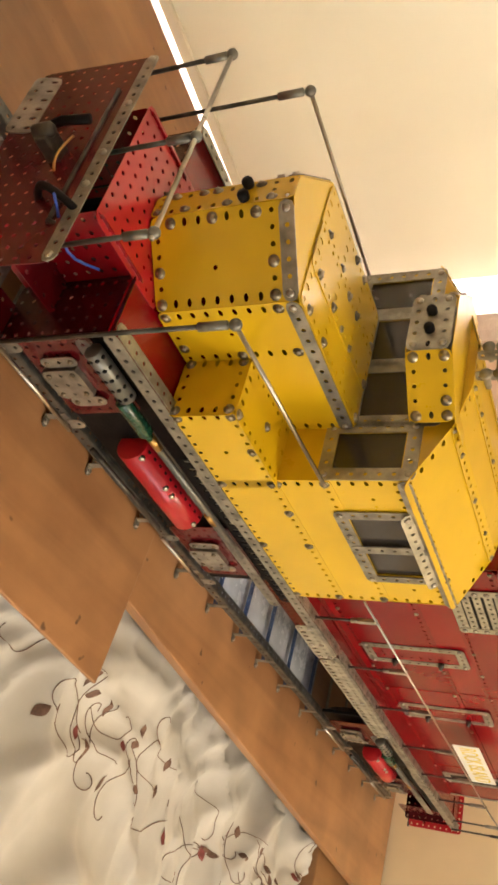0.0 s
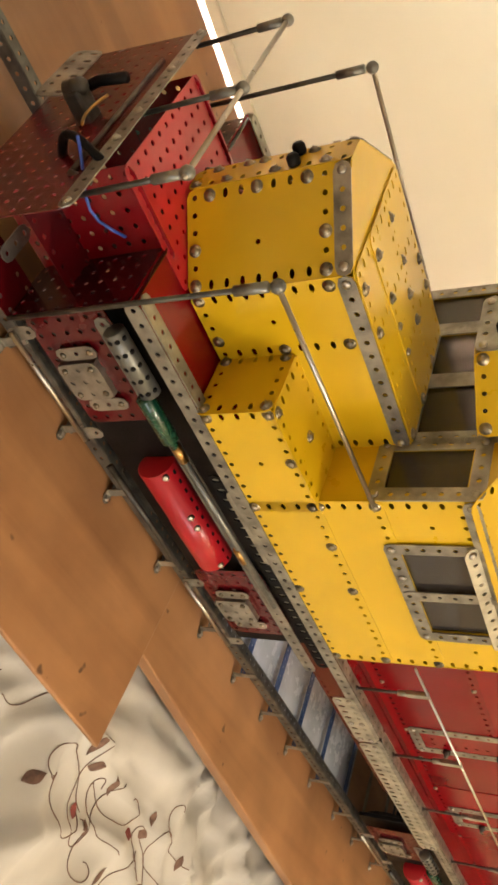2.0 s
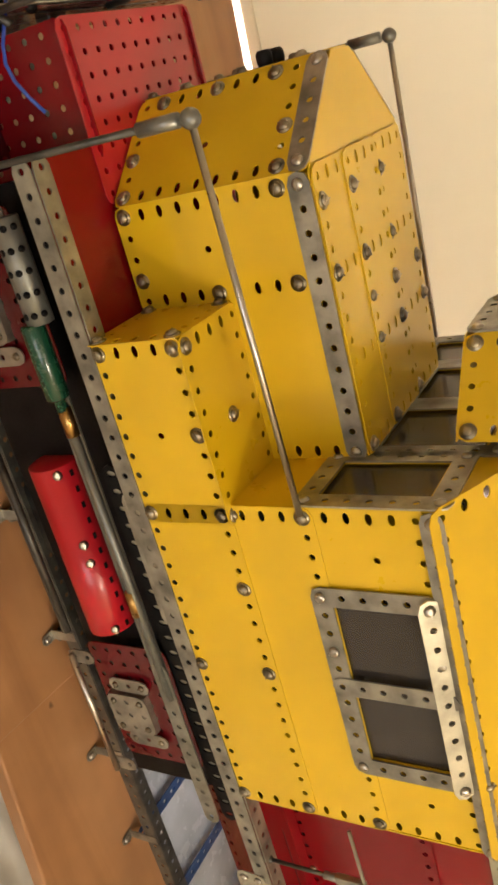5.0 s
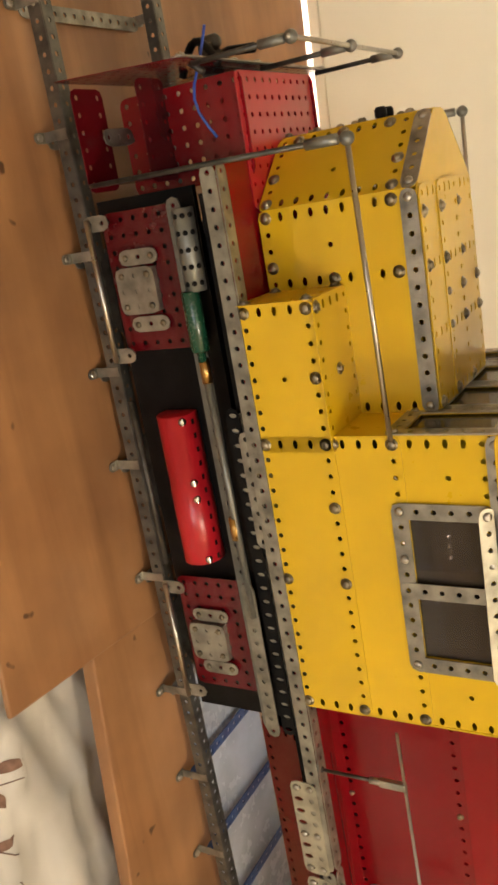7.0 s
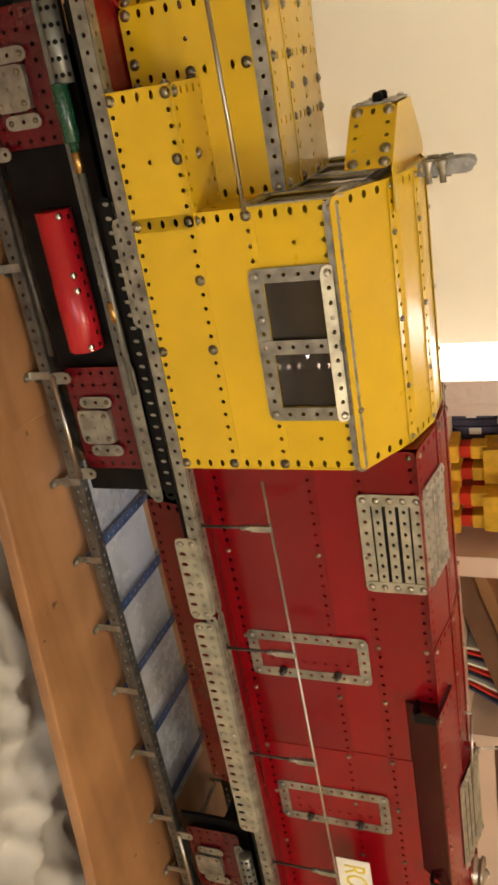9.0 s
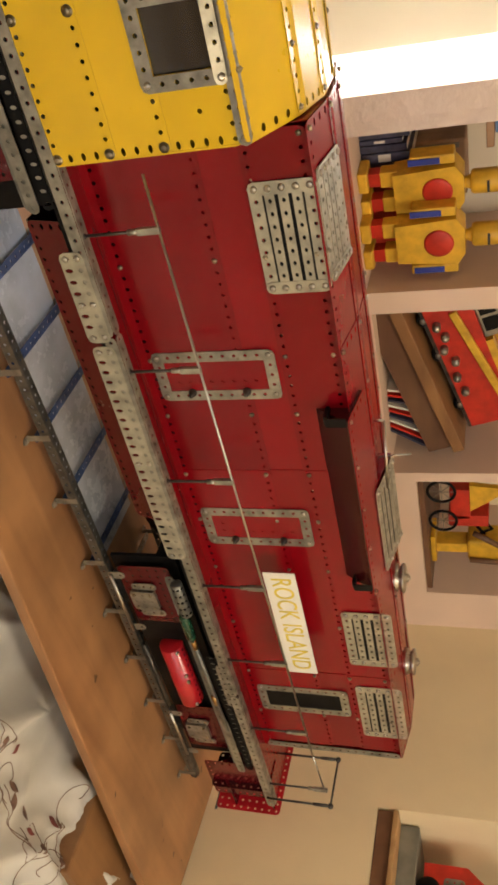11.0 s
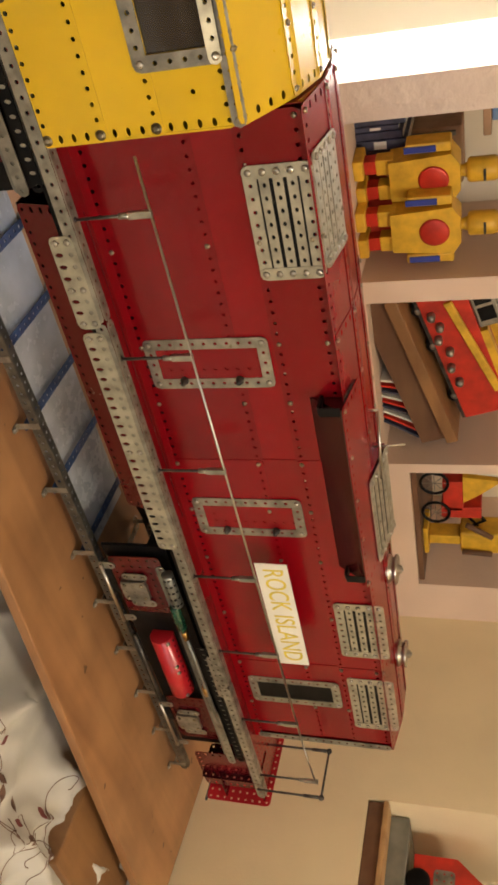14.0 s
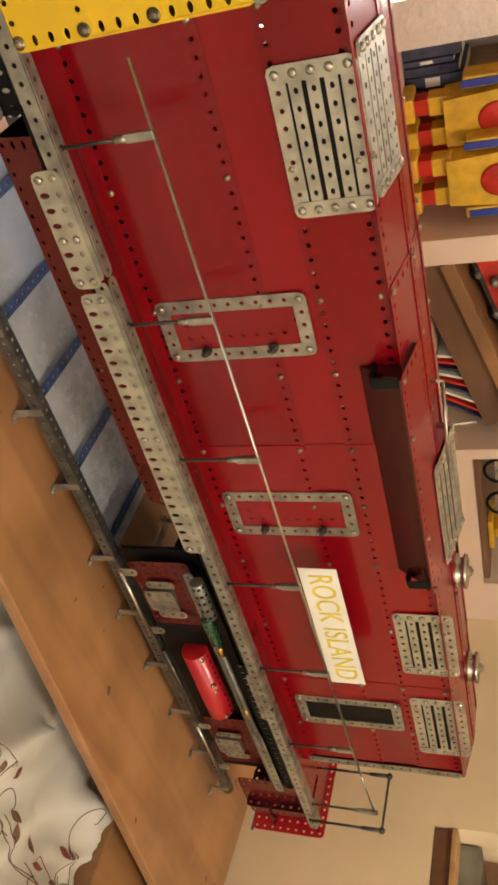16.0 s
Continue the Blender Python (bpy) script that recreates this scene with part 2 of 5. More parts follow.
class Build:
    """Collects vertices and faces of one mesh."""

    def __init__(self):
        self.v, self.f, self.smooth, self.slots, self.slot = [], [], [], [], 0

    def add(self, verts, faces, m=None, smooth=False):
        n = len(self.v)
        self.v += [tuple(m @ Vector(p)) if m else tuple(p) for p in verts]
        self.f += [tuple(i + n for i in f) for f in faces]
        self.smooth += [smooth] * len(faces)
        self.slots += [self.slot] * len(faces)
        return self

    def box(self, a, b, m=None, bevel=0.0):
        (x0, y0, z0), (x1, y1, z1) = a, b
        if bevel <= 0:
            vs = [(x, y, z) for x in (x0, x1) for y in (y0, y1) for z in (z0, z1)]
            fs = [(0, 1, 3, 2), (4, 6, 7, 5), (0, 4, 5, 1), (2, 3, 7, 6), (0, 2, 6, 4), (1, 5, 7, 3)]
            return self.add(vs, fs, m)
        bm = bmesh.new()
        bmesh.ops.create_cube(bm, size=1)
        for v in bm.verts:
            v.co = Vector(((x0 + x1) / 2 + v.co.x * (x1 - x0), (y0 + y1) / 2 + v.co.y * (y1 - y0), (z0 + z1) / 2 + v.co.z * (z1 - z0)))
        bmesh.ops.bevel(bm, geom=bm.edges[:], offset=bevel, segments=2, affect="EDGES", profile=0.5)
        bm.verts.index_update()
        self.add([v.co.copy() for v in bm.verts], [[v.index for v in f.verts] for f in bm.faces], m)
        bm.free()
        return self

    def lathe(self, profile, n=16, m=None, smooth=True):
        """profile: rows of radius and height about local z; closed at both ends."""
        vs, fs = [], []
        for r, z in profile:
            vs += [(r * math.cos(2 * math.pi * i / n), r * math.sin(2 * math.pi * i / n), z) for i in range(n)]
        for k in range(len(profile) - 1):
            for i in range(n):
                fs.append((k * n + i, k * n + (i + 1) % n, (k + 1) * n + (i + 1) % n, (k + 1) * n + i))
        fs.append(tuple(range(n - 1, -1, -1)))
        e = (len(profile) - 1) * n
        fs.append(tuple(range(e, e + n)))
        return self.add(vs, fs, m, smooth)

    def rod(self, a, b, r, n=10):
        a, b = Vector(a), Vector(b)
        m = Matrix.Translation(a) @ (b - a).to_track_quat("Z", "Y").to_matrix().to_4x4()
        return self.lathe([(r, 0), (r, (b - a).length)], n, m)

    def tube(self, pts, r, n=8):
        """A round bar bent through the points."""
        pts = [Vector(p) for p in pts]
        vs, fs = [], []
        ref = Vector((0.31, 0.22, 0.92))
        for k, p in enumerate(pts):
            t = (pts[min(k + 1, len(pts) - 1)] - pts[max(k - 1, 0)]).normalized()
            a = t.cross(ref).normalized()
            b = t.cross(a)
            vs += [tuple(p + r * (math.cos(2 * math.pi * i / n) * a + math.sin(2 * math.pi * i / n) * b)) for i in range(n)]
        for k in range(len(pts) - 1):
            for i in range(n):
                fs.append((k * n + i, k * n + (i + 1) % n, (k + 1) * n + (i + 1) % n, (k + 1) * n + i))
        fs += [tuple(range(n - 1, -1, -1)), tuple(range(len(vs) - n, len(vs)))]
        return self.add(vs, fs, None, True)

    def sphere(self, c, r, n=12, squash=(1, 1, 1)):
        prof = [(max(1e-5, r * math.sin(math.pi * k / 8)), -r * math.cos(math.pi * k / 8)) for k in range(9)]
        return self.lathe(prof, n, Matrix.Translation(c) @ Matrix.Diagonal((*squash, 1)))

    def prism(self, outline, depth, m=None):
        """An outline in local x, y pushed along local z."""
        n = len(outline)
        vs = [(x, y, 0) for x, y in outline] + [(x, y, depth) for x, y in outline]
        fs = [tuple(range(n - 1, -1, -1)), tuple(range(n, 2 * n))] + [(i, (i + 1) % n, n + (i + 1) % n, n + i) for i in range(n)]
        return self.add(vs, fs, m)

    def perforated(self, nu, nv, mask, m=None, t=T, r=0.165, round_corners=True):
        """A plate of nu by nv hole spacings. mask(i, j): 0 plain, 1 hole, 2 slot along x, 3 slot along y, None nothing there."""
        vs, fs, seen = [], [], {}
        ang = [math.pi / 4 * k for k in range(8)]
        grid = {(i, j): mask(i, j) for i in range(nu) for j in range(nv)}
        for (i, j), k in grid.items():
            if k is None:
                continue
            near = {q: grid.get((i + q[0], j + q[1])) is not None for q in ((1, 0), (-1, 0), (0, 1), (0, -1))}
            rim = []
            for a in ang:
                cx, cy = round(math.cos(a), 6), round(math.sin(a), 6)
                q = 0.5
                if abs(cx) > 0.01 and abs(cy) > 0.01:
                    free = not near[(1 if cx > 0 else -1, 0)] and not near[(0, 1 if cy > 0 else -1)]
                    q = 0.36 if free and round_corners else 0.5
                    rim.append(((i + math.copysign(q, cx)) * P, (j + math.copysign(q, cy)) * P))
                else:
                    rim.append(((i + 0.5 * cx) * P, (j + 0.5 * cy) * P))
            n = []
            for z in (t, 0):
                for x, y in rim:
                    key = (round(x * 1e6), round(y * 1e6), z)
                    if key not in seen:
                        seen[key] = len(vs)
                        vs.append((x, y, z))
                    n.append(seen[key])
            if k:
                sx, sy = {1: (1, 1), 2: (1.75, 1), 3: (1, 1.75)}[k]
                hole = [((i + r * sx * math.cos(a)) * P, (j + r * sy * math.sin(a)) * P) for a in ang]
                n += range(len(vs), len(vs) + 16)
                vs += [(x, y, t) for x, y in hole] + [(x, y, 0) for x, y in hole]
                for e in range(8):
                    g = (e + 1) % 8
                    fs += [(n[e], n[g], n[16 + g], n[16 + e]), (n[8 + g], n[8 + e], n[24 + e], n[24 + g]), (n[16 + e], n[16 + g], n[24 + g], n[24 + e])]
            else:
                fs += [tuple(n[e] for e in range(8)), tuple(n[15 - e] for e in range(8))]
            for q, (e0, e1, e2) in {(1, 0): (7, 0, 1), (0, 1): (1, 2, 3), (-1, 0): (3, 4, 5), (0, -1): (5, 6, 7)}.items():
                if not near[q]:
                    fs += [(n[e1], n[e0], n[8 + e0], n[8 + e1]), (n[e2], n[e1], n[8 + e1], n[8 + e2])]
        return self.add(vs, fs, m)

    def bend(self, r):
        """Rolls the sheet about local x, so that y runs round a cylinder of radius r."""
        self.v = [(x, (r + z) * math.sin(y / r), (r + z) * math.cos(y / r)) for x, y, z in self.v]
        return self

    def mesh(self, name):
        me = bpy.data.meshes.new(name)
        me.from_pydata(self.v, [], self.f)
        me.polygons.foreach_set("use_smooth", self.smooth)
        me.polygons.foreach_set("material_index", self.slots)
        me.update()
        return me


def thing(name, place, label, category, group="", kind=""):
    ob = new(name)
    ob.empty_display_size = 0.02
    ob.matrix_basis = PLACED[ob] = Matrix.Translation(place)
    return tagged(ob, label, category, group, kind)


def part(name, shape, mat, parent=None, label="", m=None):
    """One mesh object, a part under its parent or, with no parent, a thing of its own."""
    me = shape.mesh(name) if isinstance(shape, Build) else shape
    if not me.materials:
        for one in mat if isinstance(mat, tuple) else (mat,):
            me.materials.append(one)
    ob = new(name, me)
    m = m or Matrix()
    PLACED[ob] = m
    ob.matrix_basis = PLACED[parent].inverted() @ m if parent else m
    ob.parent = parent
    if label:
        tagged(ob, label)
    return ob


def edge_holes(nu, nv, rows=(), cols=(), also=(), drop=None, plain=0):
    rows, cols = set(r % nv for r in rows), set(c % nu for c in cols)

    def mask(i, j):
        if drop and drop(i, j):
            return None
        if i in cols and j not in rows:
            return 2
        return 1 if j in rows or i in cols or (i, j) in also else plain
    return mask


def every(i, j):
    return 1


# shared small hardware
def bolt_mesh(name, r=0.0034, washer=0.0):
    b = Build()
    z = 0.0
    if washer:
        b.lathe([(washer, 0), (washer, 0.0007)], 14)
        z = 0.0007
    b.lathe([(r, z), (r, z + 0.0009), (0.82 * r, z + 0.0018), (0.4 * r, z + 0.0023), (0.001 * r, z + 0.0024)], 10)
    b.box((-r * 0.9, -0.0003, z + 0.0021), (r * 0.9, 0.0003, z + 0.0025))
    return b.mesh(name)


BOLT = bolt_mesh("bolt")
BOLT_W = bolt_mesh("washered_bolt", 0.0034, 0.0048)
BOLT_S = bolt_mesh("small_bolt", 0.0027)


def bolts(parent, m, spots, mesh=None, mat=None):
    """Bolt heads on the plane m at grid spots, each a part of the plate."""
    for i, j in spots:
        part("bolt", mesh or BOLT_W, mat or BOLT_M, parent, m=m @ Matrix.Translation((i * P, j * P, T)) @ Matrix.Rotation((i * 1.7 + j * 2.3), 4, "Z"))


def plate(name, nu, nv, mask, m, mat, parent, label="", spots=(), t=T, r=0.165, mesh=None):
    ob = part(name, Build().perforated(nu, nv, mask, t=t, r=r), mat, parent, label, m)
    bolts(ob, m, spots, mesh)
    return ob


def strip(name, n, m, mat, parent, label="", spots=None, t=0.0010, mask=None):
    ob = part(name, Build().perforated(n, 1, mask or every, t=t), mat, parent, label, m)
    bolts(ob, m @ Matrix.Translation((0, 0, t - T)), [(0, 0), (n - 1, 0)] if spots is None else spots, BOLT)
    return ob

# ---- the room ----
WALL_Y, WALL_X, BLIND_Y = 0.56, 1.55, 0.586


def slab(name, a, b, mat, label, category, bevel=0.0):
    ob = part(name, Build().box(a, b, bevel=bevel), mat)
    return tagged(ob, label, category, kind="structure")


slab("floor", (-2.2, -2.6, -0.05), (1.75, 1.1, 0.0), FLOORM, "brown carpeted bedroom floor", "floor")
slab("ceiling", (-2.2, -2.6, 2.40), (1.75, 1.1, 2.45), CEIL, "white painted ceiling", "ceiling")
slab("wall_south", (-2.2, -2.7, 0), (1.75, -2.6, 2.4), CREAM, "cream painted wall", "wall")
slab("wall_west", (-2.3, -2.6, 0), (-2.2, 1.1, 2.4), CREAM, "cream painted wall", "wall")


def wall_with_openings(name, m, length, height, thick, openings, mat, label):
    """A wall in local x (along) and y (up), with rectangular openings (x0, x1, y0, y1) right through it."""
    b = Build()
    xs = sorted({0, length, *[v for o in openings for v in o[:2]]})
    ys = sorted({0, height, *[v for o in openings for v in o[2:]]})
    for x0, x1 in zip(xs, xs[1:]):
        for y0, y1 in zip(ys, ys[1:]):
            cx, cy = (x0 + x1) / 2, (y0 + y1) / 2
            if not any(o[0] < cx < o[1] and o[2] < cy < o[3] for o in openings):
                b.box((x0, y0, 0), (x1, y1, thick))
    return tagged(part(name, b, mat, m=m), label, "wall", kind="structure")


NICHES = [(0.432, 0.694), (0.734, 1.090), (1.112, 1.437)]
NBOT = [0.950, 0.956, 1.003]
# wall along x; local z points away from the room
wall_with_openings("wall_north", basis((-2.2, WALL_Y, 0), (1, 0, 0), (0, 0, 1)) @ Matrix.Translation((0, 0, -0.28)), 3.75, 2.4, 0.28,
                   [(0.2, 2.576, 0.55, 2.1)] + [(2.2 + a, 2.2 + b, z, 1.62) for (a, b), z in zip(NICHES, NBOT)], PINK,
                   "pinkish painted wall with shelf niches")
slab("niche_back", (0.40, WALL_Y + 0.281, 0.85), (1.50, WALL_Y + 0.30, 1.7), NICHE, "cream back of the shelf niches", "wall")
wall_with_openings("wall_east", basis((WALL_X, 1.1, 0), (0, -1, 0), (0, 0, 1)) @ Matrix.Translation((0, 0, -0.28)), 3.7, 2.4, 0.28,
                   [(0.978, 1.38, 0.937, 1.55)], CREAM, "cream painted end wall with a shelf niche")
slab("niche_back_east", (WALL_X + 0.281, -0.35, 0.85), (WALL_X + 0.30, 0.2, 1.6), NICHE, "pale back of the end wall niche", "wall")
# window: blind, reveal and the daylight behind it
blind = Build()
NB = 60
vs = [(-2.0 + 2.325 * i / NB, BLIND_Y + 0.075 * max(0, 0.1 - (-2.0 + 2.325 * i / NB)) + 0.002 * math.sin(i * 0.55) * (1 - k), 0.626 + 1.47 * k) for i in range(NB + 1) for k in (0, 1)]
blind.add(vs, [(2 * i, 2 * i + 2, 2 * i + 3, 2 * i + 1) for i in range(NB)])
blind.add([(x, y + 0.002, z) for x, y, z in vs], [(2 * i, 2 * i + 1, 2 * i + 3, 2 * i + 2) for i in range(NB)])
blind_ob = tagged(part("window_blind", blind, BLIND), "cream fabric window blind, drawn down", "blind", kind="structure")
part("hem_bar", Build().box((0.1, BLIND_Y - 0.004, 0.6125), (0.325, BLIND_Y + 0.006, 0.628), bevel=0.002), BLIND, blind_ob)
part("hem_bar", Build().box((-2.1, -0.004, 0), (0, 0.006, 0.0155), bevel=0.002), BLIND, blind_ob, m=Matrix.Translation((0.1, BLIND_Y, 0.6125)) @ Matrix.Rotation(math.atan(-0.075), 4, "Z"))
slab("backdrop", (-2.1, 0.90, 0.3), (0.6, 0.91, 2.3), GLOW, "bright overcast daylight outside the window", "sky")

reveal = Build().prism([(0.366, 0.66), (0.373, 0.600), (0.392, 0.566), (0.431, 0.5535), (0.431, 0.5595), (0.377, 0.5595), (0.377, 0.66)], 1.55, Matrix.Translation((0, 0, 0.55)))
tagged(part("window_reveal", reveal, PLASTER), "rough white plaster edge of the window recess", "wall", kind="structure")
# unseen window frame, added on the closed wall to go with the south fill
south = Build()
for x0, x1, z0, z1 in ((-0.5, 0.9, 0.86, 0.90), (-0.5, 0.9, 2.0, 2.04), (-0.5, -0.45, 0.9, 2.0), (0.85, 0.9, 0.9, 2.0), (0.18, 0.22, 0.9, 2.0)):
    south.box((x0, -2.60, z0), (x1, -2.57, z1))
tagged(part("window_1", south, CEIL), "unseen white window frame, added for the south fill light", "window", kind="structure")

# ---- bed and boards ----


def rng(seed):
    return random.Random(seed)


DNX, DNY, DZ = 300, 180, []


def duvet():
    x0, x1, y0, y1 = -1.0, 1.52, -1.05, 0.5
    vs = []
    for i in range(DNX + 1):
        for j in range(DNY + 1):
            x, y = x0 + (x1 - x0) * i / DNX, y0 + (y1 - y0) * j / DNY
            p = Vector((x * 2.6, y * 2.6, 0.3))
            warp = p + 0.5 * Vector((noise.noise(p * 1.1), noise.noise(p * 1.1 + Vector((7, 3, 1))), 0))
            ridge = 1 - 2 * abs(noise.noise(warp * 1.7 + Vector((5, 1, 0))))
            fine = 1 - 2 * abs(noise.noise(warp * 4.5 + Vector((1, 9, 2))))
            fold = 1 - 2 * abs(noise.noise(Vector((warp.x * 1.1 + warp.y * 1.6, warp.y * 5.0 - warp.x * 3.0, 3.0))))
            z = 0.508 + 0.034 * noise.noise(p * 0.8) + 0.036 * max(0, ridge) ** 2 + 0.013 * max(0, fine) ** 2 + 0.016 * max(0, fold) ** 3
            if y > -0.10:
                z = min(z, 0.535)
            z = min(z, 0.572)
            DZ.append(z)
            vs.append((x, y, z))
    n = DNY + 1
    fs = [(i * n + j, (i + 1) * n + j, (i + 1) * n + j + 1, i * n + j + 1) for i in range(DNX) for j in range(DNY)]
    return Build().add(vs, fs, smooth=True)


DUVET = material("white_cotton", (0.60, 0.575, 0.52), 0.9, 0, 0.06, 12, 0.25, 900)
bed = thing("bed", (0.3, -0.3, 0.0), "bed with a white embroidered cotton duvet", "bed")
part("mattress", Build().box((-1.0, -1.05, 0.22), (1.52, 0.5, 0.47), bevel=0.03), DUVET, bed)
part("bed_base", Build().box((-0.98, -1.0, 0.02), (1.5, 0.48, 0.22), bevel=0.01), DARKWOOD, bed)
cover = part("duvet", duvet(), DUVET, bed, "rumpled white duvet cover")


def board(name, corner, angle, length, width, z0, z1, label):
    """A board whose near end corner, turn and size are given; it runs back along -x from the corner when length is negative."""
    m = Matrix.Translation((*corner, 0)) @ Matrix.Rotation(radians(angle), 4, "Z")
    b = thing(name, (m @ Vector((length / 2, width / 2, z0))), label, "board")
    part("panel", Build().box((min(0, length), 0, z0), (max(0, length), width, z1), bevel=0.002), PLY, b, m=m)
    return b


board("wooden_board", (0.183, -0.147), -4.5, -1.45, 0.710, 0.6043, 0.610, "varnished brown wooden board lying over another board")
board("wooden_board", (0.02, -0.022), -5.6, 1.51, 0.57, 0.588, 0.604, "long varnished brown wooden board on the bed")

blk = thing("wooden_block", (1.3, -0.12, 0.45), "brown wooden block under the board's end", "block")
part("block", Build().box((1.18, -0.225, 0.44), (1.45, -0.02, 0.5605), bevel=0.003), OAK, blk)

# ---- track ----
RAIL_H = 0.6105
track = thing("toy_track", (0.5, 0.127, 0.61), "construction-set railway track with perforated steel rails", "track")
U0, U1 = -36, 109
CLIPS = (-36.3, -28.3, -20.2, -12.3, -4.2, 2.8, 11.9, 22.0, 30.2, 38.0, 45.8, 54.2, 63.6, 71.8, 80.6, 89.7, 98.4, 107.2)
for d in (3.6, 16.4):
    n = U1 - U0
    b = Build()
    b.perforated(n, 1, every, side(U0, d, (0.630 - Z0) / P), t=0.0010)
    b.perforated(n, 1, every, flat(U0, d + 0.5, (0.636 - Z0) / P), t=0.0010)
    part("rail", b, RAIL_STEEL, track)
for k, u in enumerate(CLIPS):
    blue = 25 < u < 66
    tie = part("tie", Build().perforated(1, 13, every, flat(u + 0.3, 4.0, (0.613 - Z0) / P), t=0.0010), BLUE_TIE if blue else ZINC, track, "blue enamelled perforated strip" if blue else "")
    for d, w in ((3.6, -1), (16.4, 1)):
        c = at(u, d, 0)
        o = Vector((c.x, c.y, 0.6110 if c.x < 0.19 else 0.6050))
        b = Build()
        # a bracket with a rounded foot and an upright leg against the rail
        foot = [(-0.0045, 0.0), (0.0045, 0.0)] + [(0.0045 * math.cos(q * math.pi / 8), 0.0095 + 0.0045 * math.sin(q * math.pi / 8)) for q in range(9)]
        b.prism([(x, w * y) for x, y in (foot if w > 0 else foot[::-1])], 0.0011, Matrix.Translation(o))
        b.box((o.x - 0.0042, o.y + w * 0.0015 - 0.0006, o.z), (o.x + 0.0042, o.y + w * 0.0015 + 0.0006, 0.636))
        clip = part("clip", b, ZINC, track)
        part("bolt", BOLT, NICKEL, clip, m=Matrix.Translation((o.x, o.y + w * 0.0085, o.z + 0.0011)))
sheet = part("card_sheet", Build().box((0.285, 0.070, 0.6043), (0.845, 0.205, 0.6058)), SHEETCARD)
tagged(sheet, "pale blue-grey sheet lying under the track", "sheet")

# ---- locomotive ----
loco = thing("toy_locomotive", (0.5, 0.127, 0.61), "red and yellow construction-set diesel locomotive on its track", "toy locomotive")

# cab sides: yellow panels round a two-light window
W_DROP = lambda i, j: 4 < i < 14 and 8 < j < 13
for k, (m, g) in enumerate(((side(0, 0, 0), side), (side_far(18, 20, 0), side_far))):
    low = plate("side_panel", 19, 5, edge_holes(19, 5, (0, 4), (0, -1)), m, YELLOW, loco, spots=[(0, 0), (9, 0), (18, 0), (0, 4), (4, 4), (9, 4), (18, 4)])
    m2 = m @ Matrix.Translation((0, 4 * P, -T))
    plate("side_panel", 19, 5, edge_holes(19, 5, (0, 4), (0, -1)), m2, YELLOW, loco, spots=[(0, 4), (18, 4)])
    m3 = m @ Matrix.Translation((0, 8 * P, -2 * T))
    plate("side_panel", 19, 6, edge_holes(19, 6, (0, 5), (0, 4, 14, -1), also=((2, 3), (16, 3)), drop=lambda i, j: 4 < i < 14 and 0 < j < 5), m3, YELLOW, loco)
    f = m @ Matrix.Translation((0, 0, T))
    win = part("window_frame", Build().perforated(11, 6, lambda i, j: 1 if i in (0, 10) or j in (0, 5) else None, f @ Matrix.Translation((4 * P, 8 * P, 0)), t=0.001), ZINC, loco, "grey perforated steel window frame")
    bolts(win, f @ Matrix.Translation((4 * P, 8 * P, 0.0005)), [(0, 0), (10, 0), (3, 0), (3, 5), (0, 5), (10, 5)], BOLT)
    part("mullion", Build().perforated(1, 6, every, f @ Matrix.Translation((9 * P, 8 * P, 0.001)), t=0.001), ZINC, win)
    pane = part("pane", Build().box((4 * P, 8 * P, -0.0032), (14 * P, 13 * P, -0.0022), m), GLASS, win)
    pane.visible_shadow = False
    aw = m @ Matrix.Translation((4 * P, 13.0 * P, 0.004)) @ Matrix.Rotation(radians(-38), 4, "X")
    strip("sun_visor", 11, aw, ZINC_PALE, loco, "bright steel strip above the window")
    strip("corner_girder", 19, m @ Matrix.Translation((0, 13.7 * P, T)), ZINC, loco, spots=[(0, 0), (18, 0)])

# cab roof: two slopes and a flat crown
RZ = [(0.0, 14.05), (4.4, 16.5), (8.0, 17.5), (12.0, 17.5), (15.6, 16.5), (20.0, 14.05)]
for k in range(5):
    (d0, h0), (d1, h1) = RZ[k], RZ[k + 1]
    n = 5
    way = at(0, d1, h1) - at(0, d0, h0)
    m = basis(at(-0.2, d0, h0) + Vector((0, 0, 0.0003 * (k % 2))), (1, 0, 0), way)
    sc = way.length / (4 * P)
    mm = m @ Matrix.Diagonal((1.0, sc * 0.99, 1, 1)) @ Matrix.Translation((0, 0.02 * P, 0))
    ob = part("roof_panel", Build().perforated(19, n, edge_holes(19, n, (0, -1), (0, -1))), YELLOW, loco, m=mm)
    bolts(ob, mm, [(0, 4), (3, 4), (9, 4), (18, 4), (14, 0)], BOLT_S)
# cab front and rear gable walls
gable = [(-d * P, h * P) for d, h in [(0, 0)] + RZ + [(20, 0)]]


